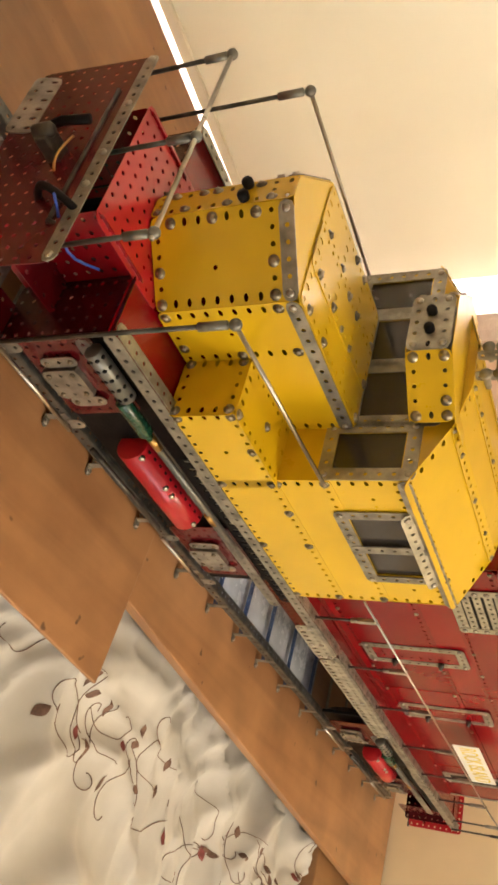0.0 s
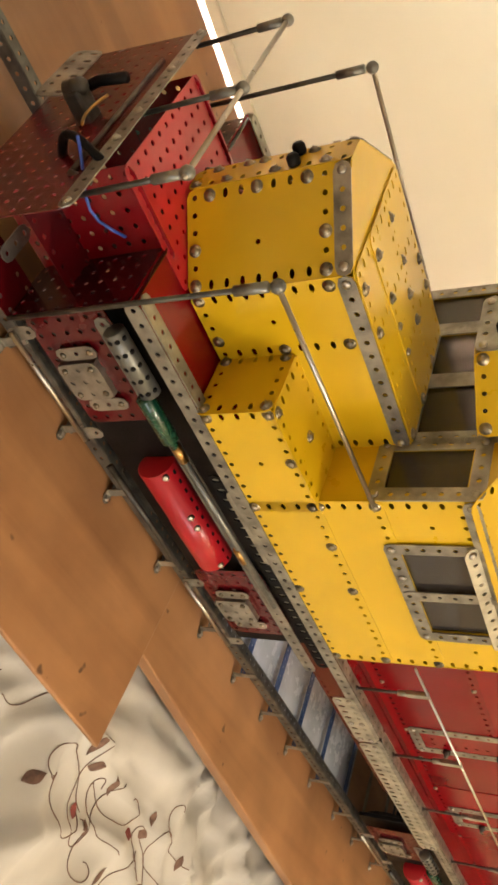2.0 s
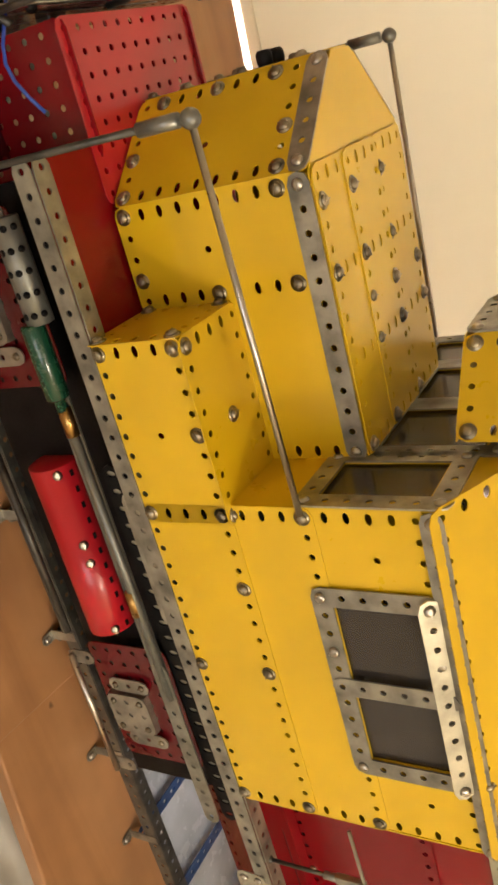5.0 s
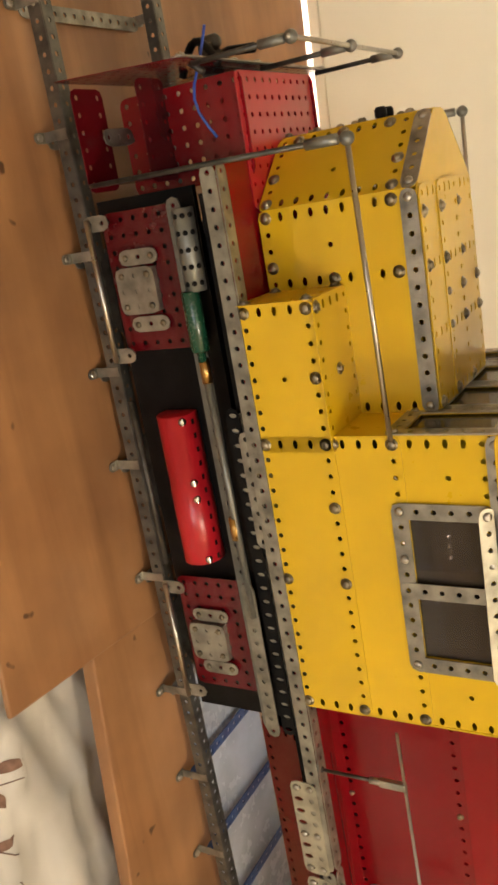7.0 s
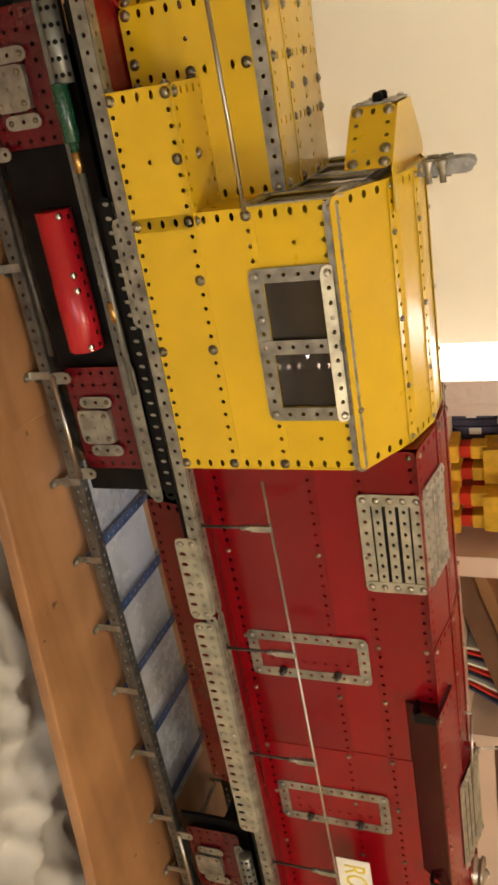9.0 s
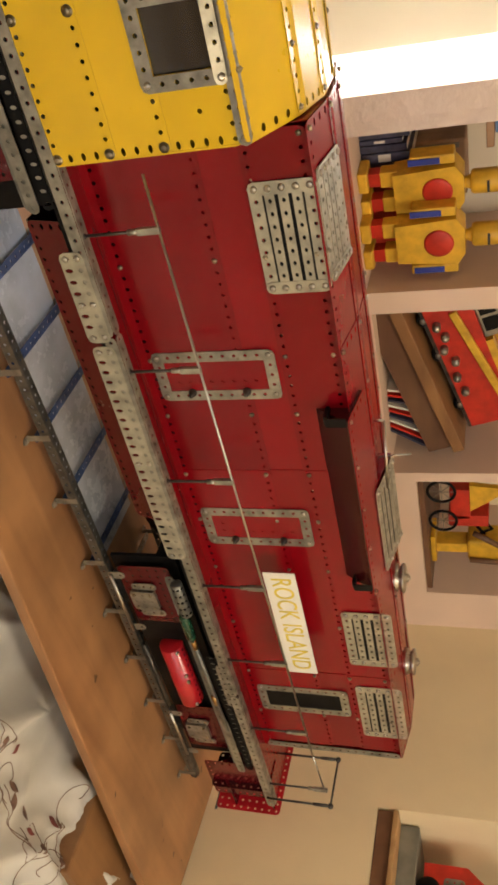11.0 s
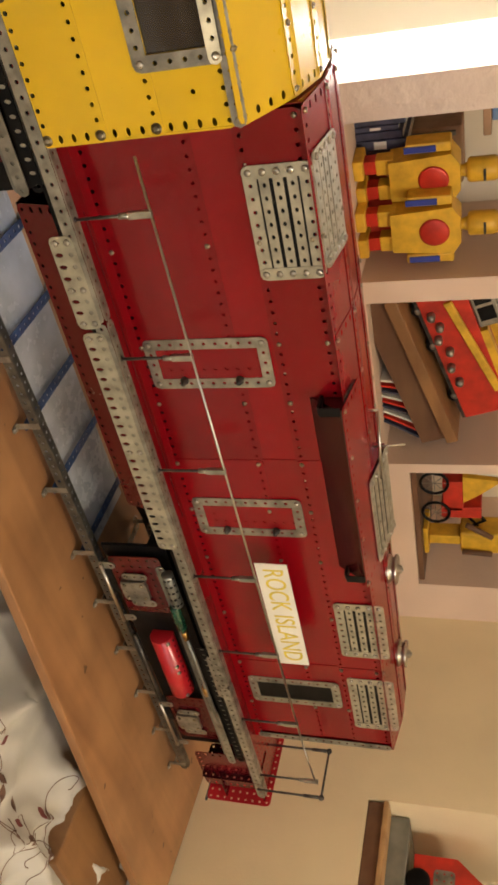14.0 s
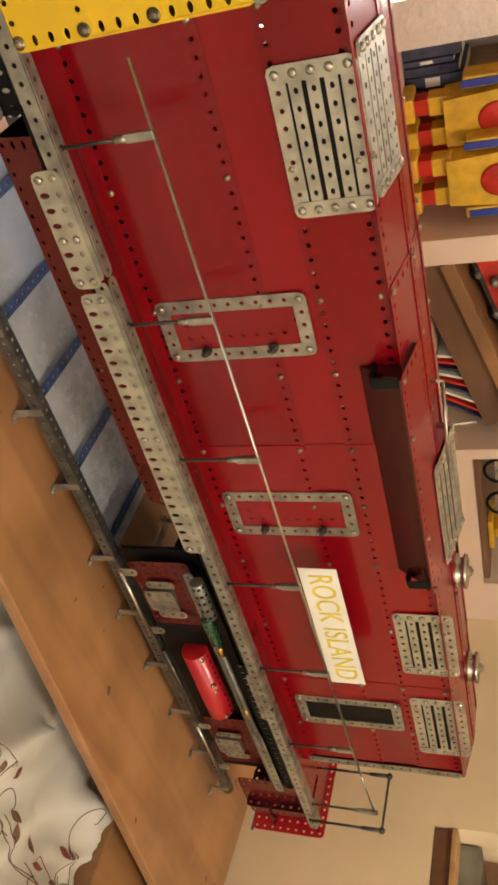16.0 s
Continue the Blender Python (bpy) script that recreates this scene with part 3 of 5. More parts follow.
def gable_wall(u, holes):
    """The pieces of a gable wall, column by column, round its window holes."""
    pieces = []
    m = front(u, 0, 0)
    d_at = sorted({0, 20, *[v for o in holes for v in o[:2]]} | {4.4, 8.0, 12.0, 15.6})

    def top(d):
        for (a, ha), (c, hc) in zip(RZ, RZ[1:]):
            if a <= d <= c:
                return ha + (hc - ha) * (d - a) / (c - a)
    for a, c in zip(d_at, d_at[1:]):
        hs = [o for o in holes if o[0] <= a and c <= o[1]]
        h = -0.5
        for o in hs:
            pieces.append(Build().prism([(-a * P, h * P), (-a * P, o[2] * P), (-c * P, o[2] * P), (-c * P, h * P)], T, m))
            h = o[3]
        pieces.append(Build().prism([(-a * P, h * P), (-a * P, (top(a) - 0.05) * P), (-c * P, (top(c) - 0.05) * P), (-c * P, h * P)], T, m))
    return pieces


FW = [(1.0, 4.0, 8.5, 13.4), (5.2, 9.6, 9.6, 14.5), (10.4, 14.8, 9.6, 14.5), (16.0, 19.0, 8.5, 13.4)]
for piece in gable_wall(-0.45, FW):
    part("front_panel", piece, YELLOW, loco)
for piece in gable_wall(18.4, []):
    part("rear_panel", piece, YELLOW, loco)
for d0, d1, h0, h1 in ((0.5, 4.5, 8, 14), (4.7, 10, 9.2, 15), (10, 15.3, 9.2, 15), (15.5, 19.5, 8, 14)):
    nd, nh = int(round(d1 - d0)), int(round(h1 - h0))
    b = Build().perforated(nd + 1, nh + 1, lambda i, j: 1 if i in (0, nd) or j in (0, nh) else None, t=0.001)
    m = front(-0.52, d1, h0) @ Matrix.Rotation(math.pi, 4, "Z") @ Matrix.Translation((-nd * P, -nh * P, 0))
    m = basis(at(-0.52, d1, h0), (0, -1, 0), (0, 0, 1))
    ob = part("windscreen_frame", b, ZINC, loco, m=m)
    bolts(ob, m, [(0, 0), (nd, 0), (0, nh), (nd, nh)], BOLT)
    pn = part("pane", Build().box((0, 0, -0.003), (nd * P, nh * P, -0.002), m), GLASS, ob)
    pn.visible_shadow = False
part("cab_floor", Build().box(at(0, 0.3, -0.4), at(18, 19.7, -0.2)), BLACK, loco)

# headlight housing with angled faces, reaching forward over the windscreen
HA, HB, HC, HD = (-1.4, 4.2), (-4.9, 7.6), (-4.9, 12.4), (-1.4, 15.8)
for (u0, d0), (u1, d1) in ((HB, HA), (HD, HC)):
    a, c = at(u0, d0, 14.2), at(u1, d1, 14.2)
    hm_ = basis(a, c - a, (0, 0, 1)) @ Matrix.Translation((0.45 * P, 0, 0))
    hp = part("headlight_housing", Build().perforated(5, 3, edge_holes(5, 3, (0, -1), (0, -1)), r=0.15), YELLOW, loco, "yellow angled plate of the headlight housing", hm_ @ Matrix.Diagonal((0.99, 1.05, 1, 1)))
    bolts(hp, hm_, [(0, 0), (4, 0), (0, 2.1), (4, 2.1), (3, 2.1)])
hf = basis(at(-5.0, 12.0, 14.2), (0, -1, 0), (0, 0, 1))
hface = part("headlight_plate", Build().perforated(5, 3, edge_holes(5, 3, (0, -1), (0, -1)), t=0.001), ZINC, loco, "grey perforated headlight plate", hf)
bolts(hface, hf, [(0, 0), (4, 0), (0, 2), (4, 2)], BOLT)
for q in (1.2, 2.8):
    part("headlight", Build().lathe([(0.0046, 0), (0.0046, 0.006), (0.0036, 0.008), (0.002, 0.0085)], 16, hf @ Matrix.Translation((q * P, P, 0))), BLACK, hface, "black headlight")
hroof = Build().prism([(u * P, d * P) for u, d in (HA, HB, HC, HD, (1.5, 15.8), (1.5, 4.2))][::-1], -0.0008, Matrix.Translation((0, 0, Z0 + 16.85 * P)))
part("housing_roof", hroof, YELLOW, loco)
part("housing_floor", Build().prism([(u * P, d * P) for u, d in (HA, HB, HC, HD)][::-1], -0.0008, Matrix.Translation((0, 0, Z0 + 13.75 * P))), YELLOW, loco)
# air horns on the roof crown
hm = at(0.2, 10, 17.55)
horn = part("horn_bracket", Build().perforated(1, 4, every, basis(hm + Vector((-0.006, -0.012, 0.004)), (1, 0, 0), (0, 0, 1)), t=0.001).perforated(1, 4, every, basis(hm + Vector((-0.006, 0.012, 0.004)), (1, 0, 0), (0, 0, 1)), t=0.001).rod(hm + Vector((-0.006, -0.012, 0.02)), hm + Vector((-0.006, 0.012, 0.02)), 0.003), ZINC, loco)
for dy, dz in ((-0.016, 0.010), (0.016, 0.010), (-0.016, 0.022), (0.016, 0.022)):
    part("horn", Build().lathe([(0.0028, 0), (0.0034, 0.012), (0.0058, 0.018), (0.0058, 0.0195)], 14, Matrix.Translation(hm + Vector((0.006, dy, dz))) @ Matrix.Rotation(radians(-90), 4, "Y")), ZINC, horn)

# equipment box beside the short hood
for m, mm in ((side(-8, 0, 0), 0), (side_far(0, 20, 0), 1)):
    box_ = plate("equipment_box_side", 9, 5, edge_holes(9, 5, (0, -1), (0, -1), also=((4, 2),)), m, YELLOW, loco, spots=[(0, 0), (0, 4), (8, 4), (4, 4)])
for d in (0, 16):
    plate("equipment_box_front", 5, 5, edge_holes(5, 5, (0, -1), (0, -1)), front(-8.45, d + 4.2, 0), YELLOW, loco, spots=[(0, 0), (4, 0), (4, 4), (0, 4)])
    plate("equipment_box_top", 9, 5, edge_holes(9, 5, (0, -1), (0, -1)), flat(-8, d + 0.1, 4.5), YELLOW, loco, spots=[(0, 0), (8, 0), (4, 2)])

# short hood with a pointed front
HL, HR, HT = 4.5, 15.5, 9.5
for m in (side(-12.9, HL, 0), side_far(-0.9, HR, 0)):
    plate("short_hood_side", 13, 10, edge_holes(13, 10, (0, -1), (0, 4, -1), also=((8, 4), (2, 4))), m, YELLOW, loco, spots=[(0, 0), (0, 8), (4, 8), (3, 0), (4, 4)])
    strip("hood_corner_strip", 13, m @ Matrix.Translation((0, 9.0 * P, 0.0008)), ZINC, loco)
TIP = -17.4
NOSE = [(-13.3, HL), (TIP, 9.0), (TIP, 11.0), (-13.3, HR)]
for k in range(3):
    a, c = at(*NOSE[k], 0), at(*NOSE[k + 1], 0)
    n = (6, 3, 6)[k]
    w = (a - c).length / P
    mm = basis(c, a - c, (0, 0, 1)) @ Matrix.Diagonal((w / n, 1, 1, 1)) @ Matrix.Translation((0.5 * P, 0, 0.0002 * k))
    ob = part("nose_panel", Build().perforated(n, 10, edge_holes(n, 10, (0, -2), (0, -1), also=((3, 4),) if n > 3 else ()), t=T), YELLOW, loco, m=mm)
    bolts(ob, mm, [(0, 1), (0, 4), (0, 7), (n - 1, 8), (n - 1, 0)] + ([(3, 8), (3, 0)] if n > 3 else [(0, 3), (2, 2), (2, 5)]))
    if k != 1:
        strip("nose_top_strip", n, mm @ Matrix.Translation((0, 9.0 * P, 0.0008)), ZINC, loco)
for q in (9.4, 10.6):
    part("marker_lamp", Build().lathe([(0.0042, 0), (0.0048, 0.002), (0.0048, 0.006), (0.0034, 0.008)], 14, basis(at(TIP - 0.1, q, 6.2), (0, -1, 0), (0, 0, 1))), BLACK, loco, "small black lamp")
top = Build()
o5 = NOSE + [(-0.5, HR), (-0.5, HL)]
top.prism([(u * P, d * P) for u, d in o5][::-1], -T, Matrix.Translation((0, 0, Z0 + HT * P)))
roofp = part("short_hood_roof", top, YELLOW, loco)


for q, d in enumerate((HL + 0.5, 8.1, 11.75)):
    m = flat(-13.0, d, HT + 0.05 + 0.075 * (q % 2))
    rp = part("hood_roof_panel", Build().perforated(13, 4, edge_holes(13, 4, (0, -1), (0, 4, 8, -1))), YELLOW, loco, m=m)
    bolts(rp, m, [(1, 0), (4, 0), (8, 3), (12, 0), (6, 3)])

# long hood
LU0, LU1 = 18.6, 97
for m0 in (side(19.2, 3.5, 0.25), side_far(96.2, 16.5, 0.25)):
    for r, (h, n) in enumerate(((0, 9), (8.05, 5), (12.1, 5))):
        u = 0
        for q, ln in enumerate((18, 13, 13, 18, 16)):
            m = m0 @ Matrix.Translation((u * P, h * P, -T * (q % 2) - 2 * T * (r % 2)))
            sp = [(0, 0), (0, n - 1), (ln // 2, n - 1), (ln // 2, 0)]
            plate("long_hood_panel", ln + 1 if q < 4 else ln - 1, n, edge_holes(ln + 1 if q < 4 else ln - 1, n, (0, -1), ()), m, RED, loco, spots=sp, mesh=BOLT_S)
            u += ln
# roof of the long hood
for k, (a, c) in enumerate((((3.5, 17.05), (8, 17.75)), ((8, 17.75), (12, 17.75)), ((12, 17.75), (16.5, 17.05)))):
    way = at(0, *c) - at(0, *a)
    u = 19.0
    for q, ln in enumerate((18, 13, 13, 18, 15)):
        m = basis(at(u, *a), (1, 0, 0), way) @ Matrix.Translation((0, 0, T * (q % 2)))
        mm = m @ Matrix.Diagonal((1, way.length / (4 * P), 1, 1))
        ob = part("hood_roof_panel", Build().perforated(ln + 1, 5, edge_holes(ln + 1, 5, (0, -1), (0, -1))), RED, loco, m=mm)
        bolts(ob, mm, [(0, 0), (ln // 2, 0), (0, 4)], BOLT_S)
        u += ln
end = Build().prism([(-d * P, h * P) for d, h in [(3.5, 0), (3.5, 17.05), (8, 17.75), (12, 17.75), (16.5, 17.05), (16.5, 0)]], T, front(97, 0, 0))
part("hood_end", end, RED, loco)
part("hood_front", Build().prism([(-d * P, h * P) for d, h in [(3.5, 0), (3.5, 17.0), (8, 17.7), (12, 17.7), (16.5, 17.0), (16.5, 0)]], T, front(18.5, 0, 0)), RED, loco)
part("end_strip", Build().perforated(1, 17, every, front(97.1, 3.9, 0.3), t=0.001).perforated(1, 17, every, side(96.6, 3.45, 0.3), t=0.001), ZINC, loco)


def louvre(u, h, nu, m0, nh=5, gap=1.07):
    m = m0 @ Matrix.Translation((u * P, h * P, T + 0.0004))
    ob = part("louvre_frame", Build().perforated(nu, 1, every, m, t=0.0009).perforated(nu, 1, every, m @ Matrix.Translation((0, (nh - 1) * gap * P, 0)), t=0.0009), ZINC_PALE, loco, "grey perforated steel louvre")
    for i in (0, nu - 1):
        b = m @ Matrix.Translation((i * P, 0, 0.0009)) @ Matrix.Diagonal((1, gap, 1, 1))
        part("end_bar", Build().perforated(1, nh, every, b, t=0.0009), ZINC_PALE, ob)
        bolts(ob, m @ Matrix.Translation((i * P, 0, 0.0012)), [(0, gap * j) for j in range(nh)], BOLT)
    for j in range(1, nh - 1):
        part("slat", Build().perforated(nu - 2, 1, every, m @ Matrix.Translation((P, gap * j * P, 0.0003)) @ Matrix.Diagonal((1, 0.74, 1, 1)), t=0.0009, r=0.19, round_corners=False), ZINC_PALE, ob)
    # black sheet standing in for the shade between the slats
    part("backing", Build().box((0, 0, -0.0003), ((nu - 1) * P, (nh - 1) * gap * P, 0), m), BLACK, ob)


S4 = side(0, 3.5, 0)
louvre(22.8, 12.5, 9, S4, gap=1.03)
louvre(69.8, 13.3, 9, S4)
louvre(82.9, 13.3, 10, S4)
SLOPE = basis(at(0, 3.5, 17.05), (1, 0, 0), at(0, 8, 17.75) - at(0, 3.5, 17.05))
louvre(22.3, 0.45, 9, SLOPE, gap=0.96)
HUMP = basis(at(0, 4.9, 17.85), (1, 0, 0), (0, 1, 0.17))
louvre(54.0, 0.4, 11, HUMP, gap=1.15)
part("louvre_riser", Build().prism([(4.7 * P, 17.2 * P), (4.7 * P, 17.78 * P), (10.4 * P, 18.75 * P), (10.4 * P, 17.2 * P)], 11.2 * P, basis(at(53.4, 0, 0), (0, 1, 0), (0, 0, 1))), RED, loco)


def door_frame(u, nu, m0, h=0.45, nh=11, open_=False):
    m = m0 @ Matrix.Translation((u * P, h * P, T + 0.0004))
    ob = part("door_frame", Build().perforated(nu, nh, lambda i, j: 1 if i in (0, nu - 1) or j in (0, nh - 1) else None, m, t=0.001), ZINC, loco, "grey steel strip frame of a hood door")
    bolts(ob, m @ Matrix.Translation((0, 0, 0.0004)), [(0, 0), (nu - 1, 0), (0, nh - 1), (nu - 1, nh - 1)], BOLT)
    if open_:
        # black sheet over the closed hood panel, in place of a shaded interior
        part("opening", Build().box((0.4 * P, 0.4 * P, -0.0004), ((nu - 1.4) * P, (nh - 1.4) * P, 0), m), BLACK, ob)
    else:
        pl = part("door_panel", Build().perforated(nu - 1, nh - 1, lambda i, j: 1 if j % 8 == 1 or i == nu - 3 else 0, m @ Matrix.Translation((0.5 * P, 0.5 * P, -0.0003))), RED, ob)
        for j in (2.5, 7.5):
            part("catch", Build().lathe([(0.0045, 0), (0.0045, 0.004), (0.0025, 0.006), (0.0025, 0.009)], 12, m @ Matrix.Translation(((nu - 1.4) * P, j * P, 0.001))), STEEL_DARK, ob)


door_frame(36.9, 5, S4, h=0.95)
door_frame(55.1, 5, S4, h=1.05)
door_frame(84.3, 5, S4, h=1.2, open_=True)

# box overhanging the long hood; shade of its sloping face is put into the colour
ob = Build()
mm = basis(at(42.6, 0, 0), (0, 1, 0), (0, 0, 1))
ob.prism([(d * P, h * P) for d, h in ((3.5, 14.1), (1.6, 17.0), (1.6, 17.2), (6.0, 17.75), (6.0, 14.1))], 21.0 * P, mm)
duct = part("air_duct", ob, RED_SHADED, loco, "red sloping duct along the roof edge, shade painted in")
plate("duct_roof", 22, 5, edge_holes(22, 5, (0, -1), (0, -1)), basis(at(42.7, 1.65, 17.3), (1, 0, 0), (0, 1, 0.15)), RED, loco, spots=[(0, 0), (5, 0), (10, 0), (15, 0), (21, 0)], mesh=BOLT_S)
for u in (42.3, 62.8):
    part("duct_bracket", Build().box(at(u, 1.8, 15.0), at(u + 0.9, 3.4, 15.35), bevel=0.001).box(at(u, 1.5, 15.2), at(u + 0.9, 1.62, 17.0), bevel=0.0006), BLACK, duct)
lift = part("lift_rod", Build().rod(at(47.5, 8.0, 18.9), at(54.0, 6.0, 18.9), 0.0018).rod(at(52.0, 8.2, 18.0), at(52.0, 8.6, 21.0), 0.0012).rod(at(47.5, 8.0, 18.0), at(47.5, 8.0, 18.9), 0.0016), NICKEL, loco, "bright thin steel rod")
for u in (70.6, 85.6):
    f = Build()
    f.lathe([(0.019, 0), (0.0205, 0.001), (0.0205, 0.004), (0.0165, 0.0055), (0.0165, 0.009), (0.0205, 0.0105), (0.0205, 0.0135), (0.019, 0.0145), (0.006, 0.0145), (0.006, 0.019)], 28)
    fan = part("roof_pulley", f, NICKEL, loco, "shiny grooved metal wheel on the hood roof", Matrix.Translation(at(u, 9.6, 17.75)))
    part("bolt", BOLT, NICKEL, fan, m=Matrix.Translation(at(u, 9.6, 17.75) + Vector((0, 0, 0.019))))

# running board
for g in (0, 1):
    d0, d1 = ((0.0, 3.5), (16.5, 20.0))[g]
    part("running_board", Build().box(at(18.6, d0, -0.75), at(98.0, d1, -0.65)), RED, loco)
part("frame_deck", Build().box(at(-16.5, 0.05, -0.78), at(18.6, 19.95, -0.68)), RED, loco)
for d in (3.42, 16.52):
    part("hood_foot", Build().box(at(18.7, d, -0.7), at(97, d + 0.06, 0.1)), RED, loco)
for m in (side(-16, -0.03, -0.75), side_far(106, 20.03, -0.75)):
    for k, n in ((0, 49), (49, 49), (98, 25)):
        strip("edge_girder", n, m @ Matrix.Translation((k * P, 0, 0.0006)), ZINC, loco, spots=[])
        strip("edge_flange", n, m @ Matrix.Translation((k * P, 0.5 * P, -0.5 * P)) @ Matrix.Rotation(radians(-90), 4, "X"), ZINC, loco, spots=[])
for u, n, h in ((25.4, 8, -1.6), (33.8, 25, -1.6)):
    m = side(u, -0.12, h - 0.5)
    ob = part("flat_girder", Build().perforated(n, 2, lambda i, j: 3 if j == 0 else 1, m, t=0.001, r=0.2), ZINC_PALE, loco, "pale perforated steel girder")
    bolts(ob, m @ Matrix.Translation((0, 0, 0.0004)), [(0, 0), (0, 1), (n - 1, 0), (n - 1, 1), (n // 2, 1), (n // 2, 0)], BOLT)


# handrails
def stanchion(u, d, h0, h1, s=-1):
    b = Build().rod(at(u, d, h0), at(u, d, h1 - 0.9), 0.0016)
    b.lathe([(0.0032, 0), (0.0032, 0.005), (0.002, 0.007)], 10, Matrix.Translation(at(u, d, h0)))
    ob = part("stanchion", b, STEEL_DARK, loco)
    part("fork", Build().box(at(u - 0.28, d - 0.22, h1 - 1.5), at(u + 0.28, d + 0.22, h1 + 0.35), bevel=0.001).rod(at(u, d, h1 - 2.2), at(u, d, h1 - 1.4), 0.003), ZINC, ob)
    return ob


for g, d in ((0, 0.4), (1, 19.6)):
    for u in (23.95, 36.2, 48.4, 62.8, 75.2, 88.6):
        stanchion(u, d, -0.6, 5.55 + 0.014 * (u - 24))
    part("handrail", Build().rod(at(19.8, d, 5.75), at(93.5, d, 6.75), 0.0014), NICKEL, loco, "thin bright steel handrail")
    # front rail from the cab down to the nose platform
    e, fu, fh = d - 0.5 * (1 - 2 * g), (-16.4, -17.5)[g], (7.7, 8.2)[g]
    part("handrail", Build().tube([at(fu + 0.1, e, fh), at(-0.2, e, 8.0)], 0.0019), NICKEL, loco, "bright steel rod handrail")
    st = part("stanchion", Build().rod(at(fu - 0.1, e, -9.0), at(fu, e, fh - 0.7), 0.0020), STEEL_DARK, loco)
    part("coupling", Build().sphere(at(fu + 0.05, e, fh), 0.0050).rod(at(fu, e, fh - 2.3), at(fu, e, fh - 0.5), 0.0036), GREY_STEEL, st)

# nose platform, front beam and steps
part("platform", Build().perforated(8, 11, every, flat(-21, 5, -0.65)), RED_BRIGHT, loco)
beam_m = basis(at(-22.6, 19.6, -10.0), (0, -1, 0), (0.06, 0, 1))
beam = plate("front_beam", 20, 9, every, beam_m, RED_DEEP, loco, "dark red perforated front beam")
strip("beam_girder", 20, beam_m @ Matrix.Translation((0, 8.4 * P, 0.001)), ZINC, beam, spots=[(0, 0), (5, 0), (10, 0), (13, 0), (19, 0)])
for g, (d, e) in enumerate(((0.2, 5), (15, 19.8))):
    near = g == 0
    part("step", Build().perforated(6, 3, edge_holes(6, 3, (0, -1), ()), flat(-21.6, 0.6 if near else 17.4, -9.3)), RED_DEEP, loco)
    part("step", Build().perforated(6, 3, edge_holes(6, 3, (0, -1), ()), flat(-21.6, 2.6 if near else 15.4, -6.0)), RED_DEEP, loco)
    part("step_bracket", Build().perforated(1, 3, every, flat(-19.2, 2.2 if near else 15.8, -8.7), t=0.001), ZINC, loco)
    part("step_wall", Build().perforated(6, 9, every, side(-21, 5 if g == 0 else 15, -8.9)), RED, loco)
    # the shadow in the step well is painted in by the darkened red
    part("step_back", Build().perforated(5, 9, every, front(-16.4, d + 4.2, -8.9)), RED_SHADED, loco)
# front rails on the beam
for d in (1.7, 10.0, 18.5):
    b = Build().rod(at(-21.9, d, -1.6), at(-21.9, d, 4.0), 0.0020)
    st = part("stanchion", b, STEEL_DARK, loco)
    part("coupling", Build().sphere(at(-21.9, d, 4.6), 0.0048).rod(at(-21.9, d, 2.7), at(-21.9, d, 4.2), 0.0034), GREY_STEEL, st)
part("handrail", Build().rod(at(-21.9, 1.2, 4.6), at(-21.9, 19.0, 4.6), 0.0019), NICKEL, loco)
part("uncoupling_rod", Build().rod(at(-22.3, 3.5, -3.0), at(-22.3, 16.5, -3.0), 0.0020).rod(at(-22.4, 3.5, -3.0), at(-21.6, 3.5, -2.0), 0.0024), STEEL_DARK, beam)
cp = part("coupler", Build().box(at(-24.2, 9.3, -5.6), at(-21.7, 10.7, -4.6), bevel=0.002).lathe([(0.0065, 0), (0.0065, 0.014), (0.004, 0.017)], 14, Matrix.Translation(at(-24.2, 10, -5.6))), STEEL_DARK, beam, "dark steel coupler")
fb = basis(at(-23.9, 16.6, -8.4), (0, -1, 0), (0.25, 0, 1))
part("footboard", Build().perforated(6, 2, lambda i, j: 3 if j else 1, t=0.001), ZINC, beam, "grey slotted steel footboard", fb)
part("lift_bar", Build().tube([at(-23.4, 11.6, -6.4), at(-23.7, 11.6, -4.5), at(-23.5, 11.5, -2.6)], 0.0042, 10), BLACK, beam)
chain = [at(-23.2, 10.5 - 0.28 * k, -3.6 - 0.5 * math.sin(k / 12 * math.pi)) for k in range(13)]
part("chain", Build().tube(chain, 0.0012, 6), BRASS, beam)
hose = [at(-22.0 - 1.6 * math.sin(k / 10 * math.pi), 4.5 + 0.15 * k, -1.5 - 0.35 * k) for k in range(11)]
part("air_hose", Build().tube(hose, 0.0032), BLACK, beam)
wire = [at(-24 + 0.75 * k, 3.6 + 0.4 * math.sin(k * 0.9), -1.5 - 0.55 * k + 0.06 * k * k) for k in range(9)]
part("wire", Build().tube(wire, 0.0011), BLUE_WIRE, loco, "thin blue wire")

# rear beam and rails
rb = plate("rear_beam", 20, 9, every, basis(at(108.6, 0.3, -8.6), (0, 1, 0), (0, 0, 1)), RED_BRIGHT, loco)
part("rear_platform", Build().perforated(11, 20, every, flat(97.4, 0.4, -0.7)), RED, loco)
# rear step and step back take the same painted shade as the front
part("rear_step", Build().box(at(103.2, 0.4, -6.3), at(108.4, 4.6, -6.15)), RED_SHADED, loco)
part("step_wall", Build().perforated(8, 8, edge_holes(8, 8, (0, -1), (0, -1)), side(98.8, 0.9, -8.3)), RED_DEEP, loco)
part("step_back", Build().perforated(5, 8, every, basis(at(102.8, 0.3, -8.0), (0, 1, 0), (0, 0, 1))), RED_SHADED, loco)
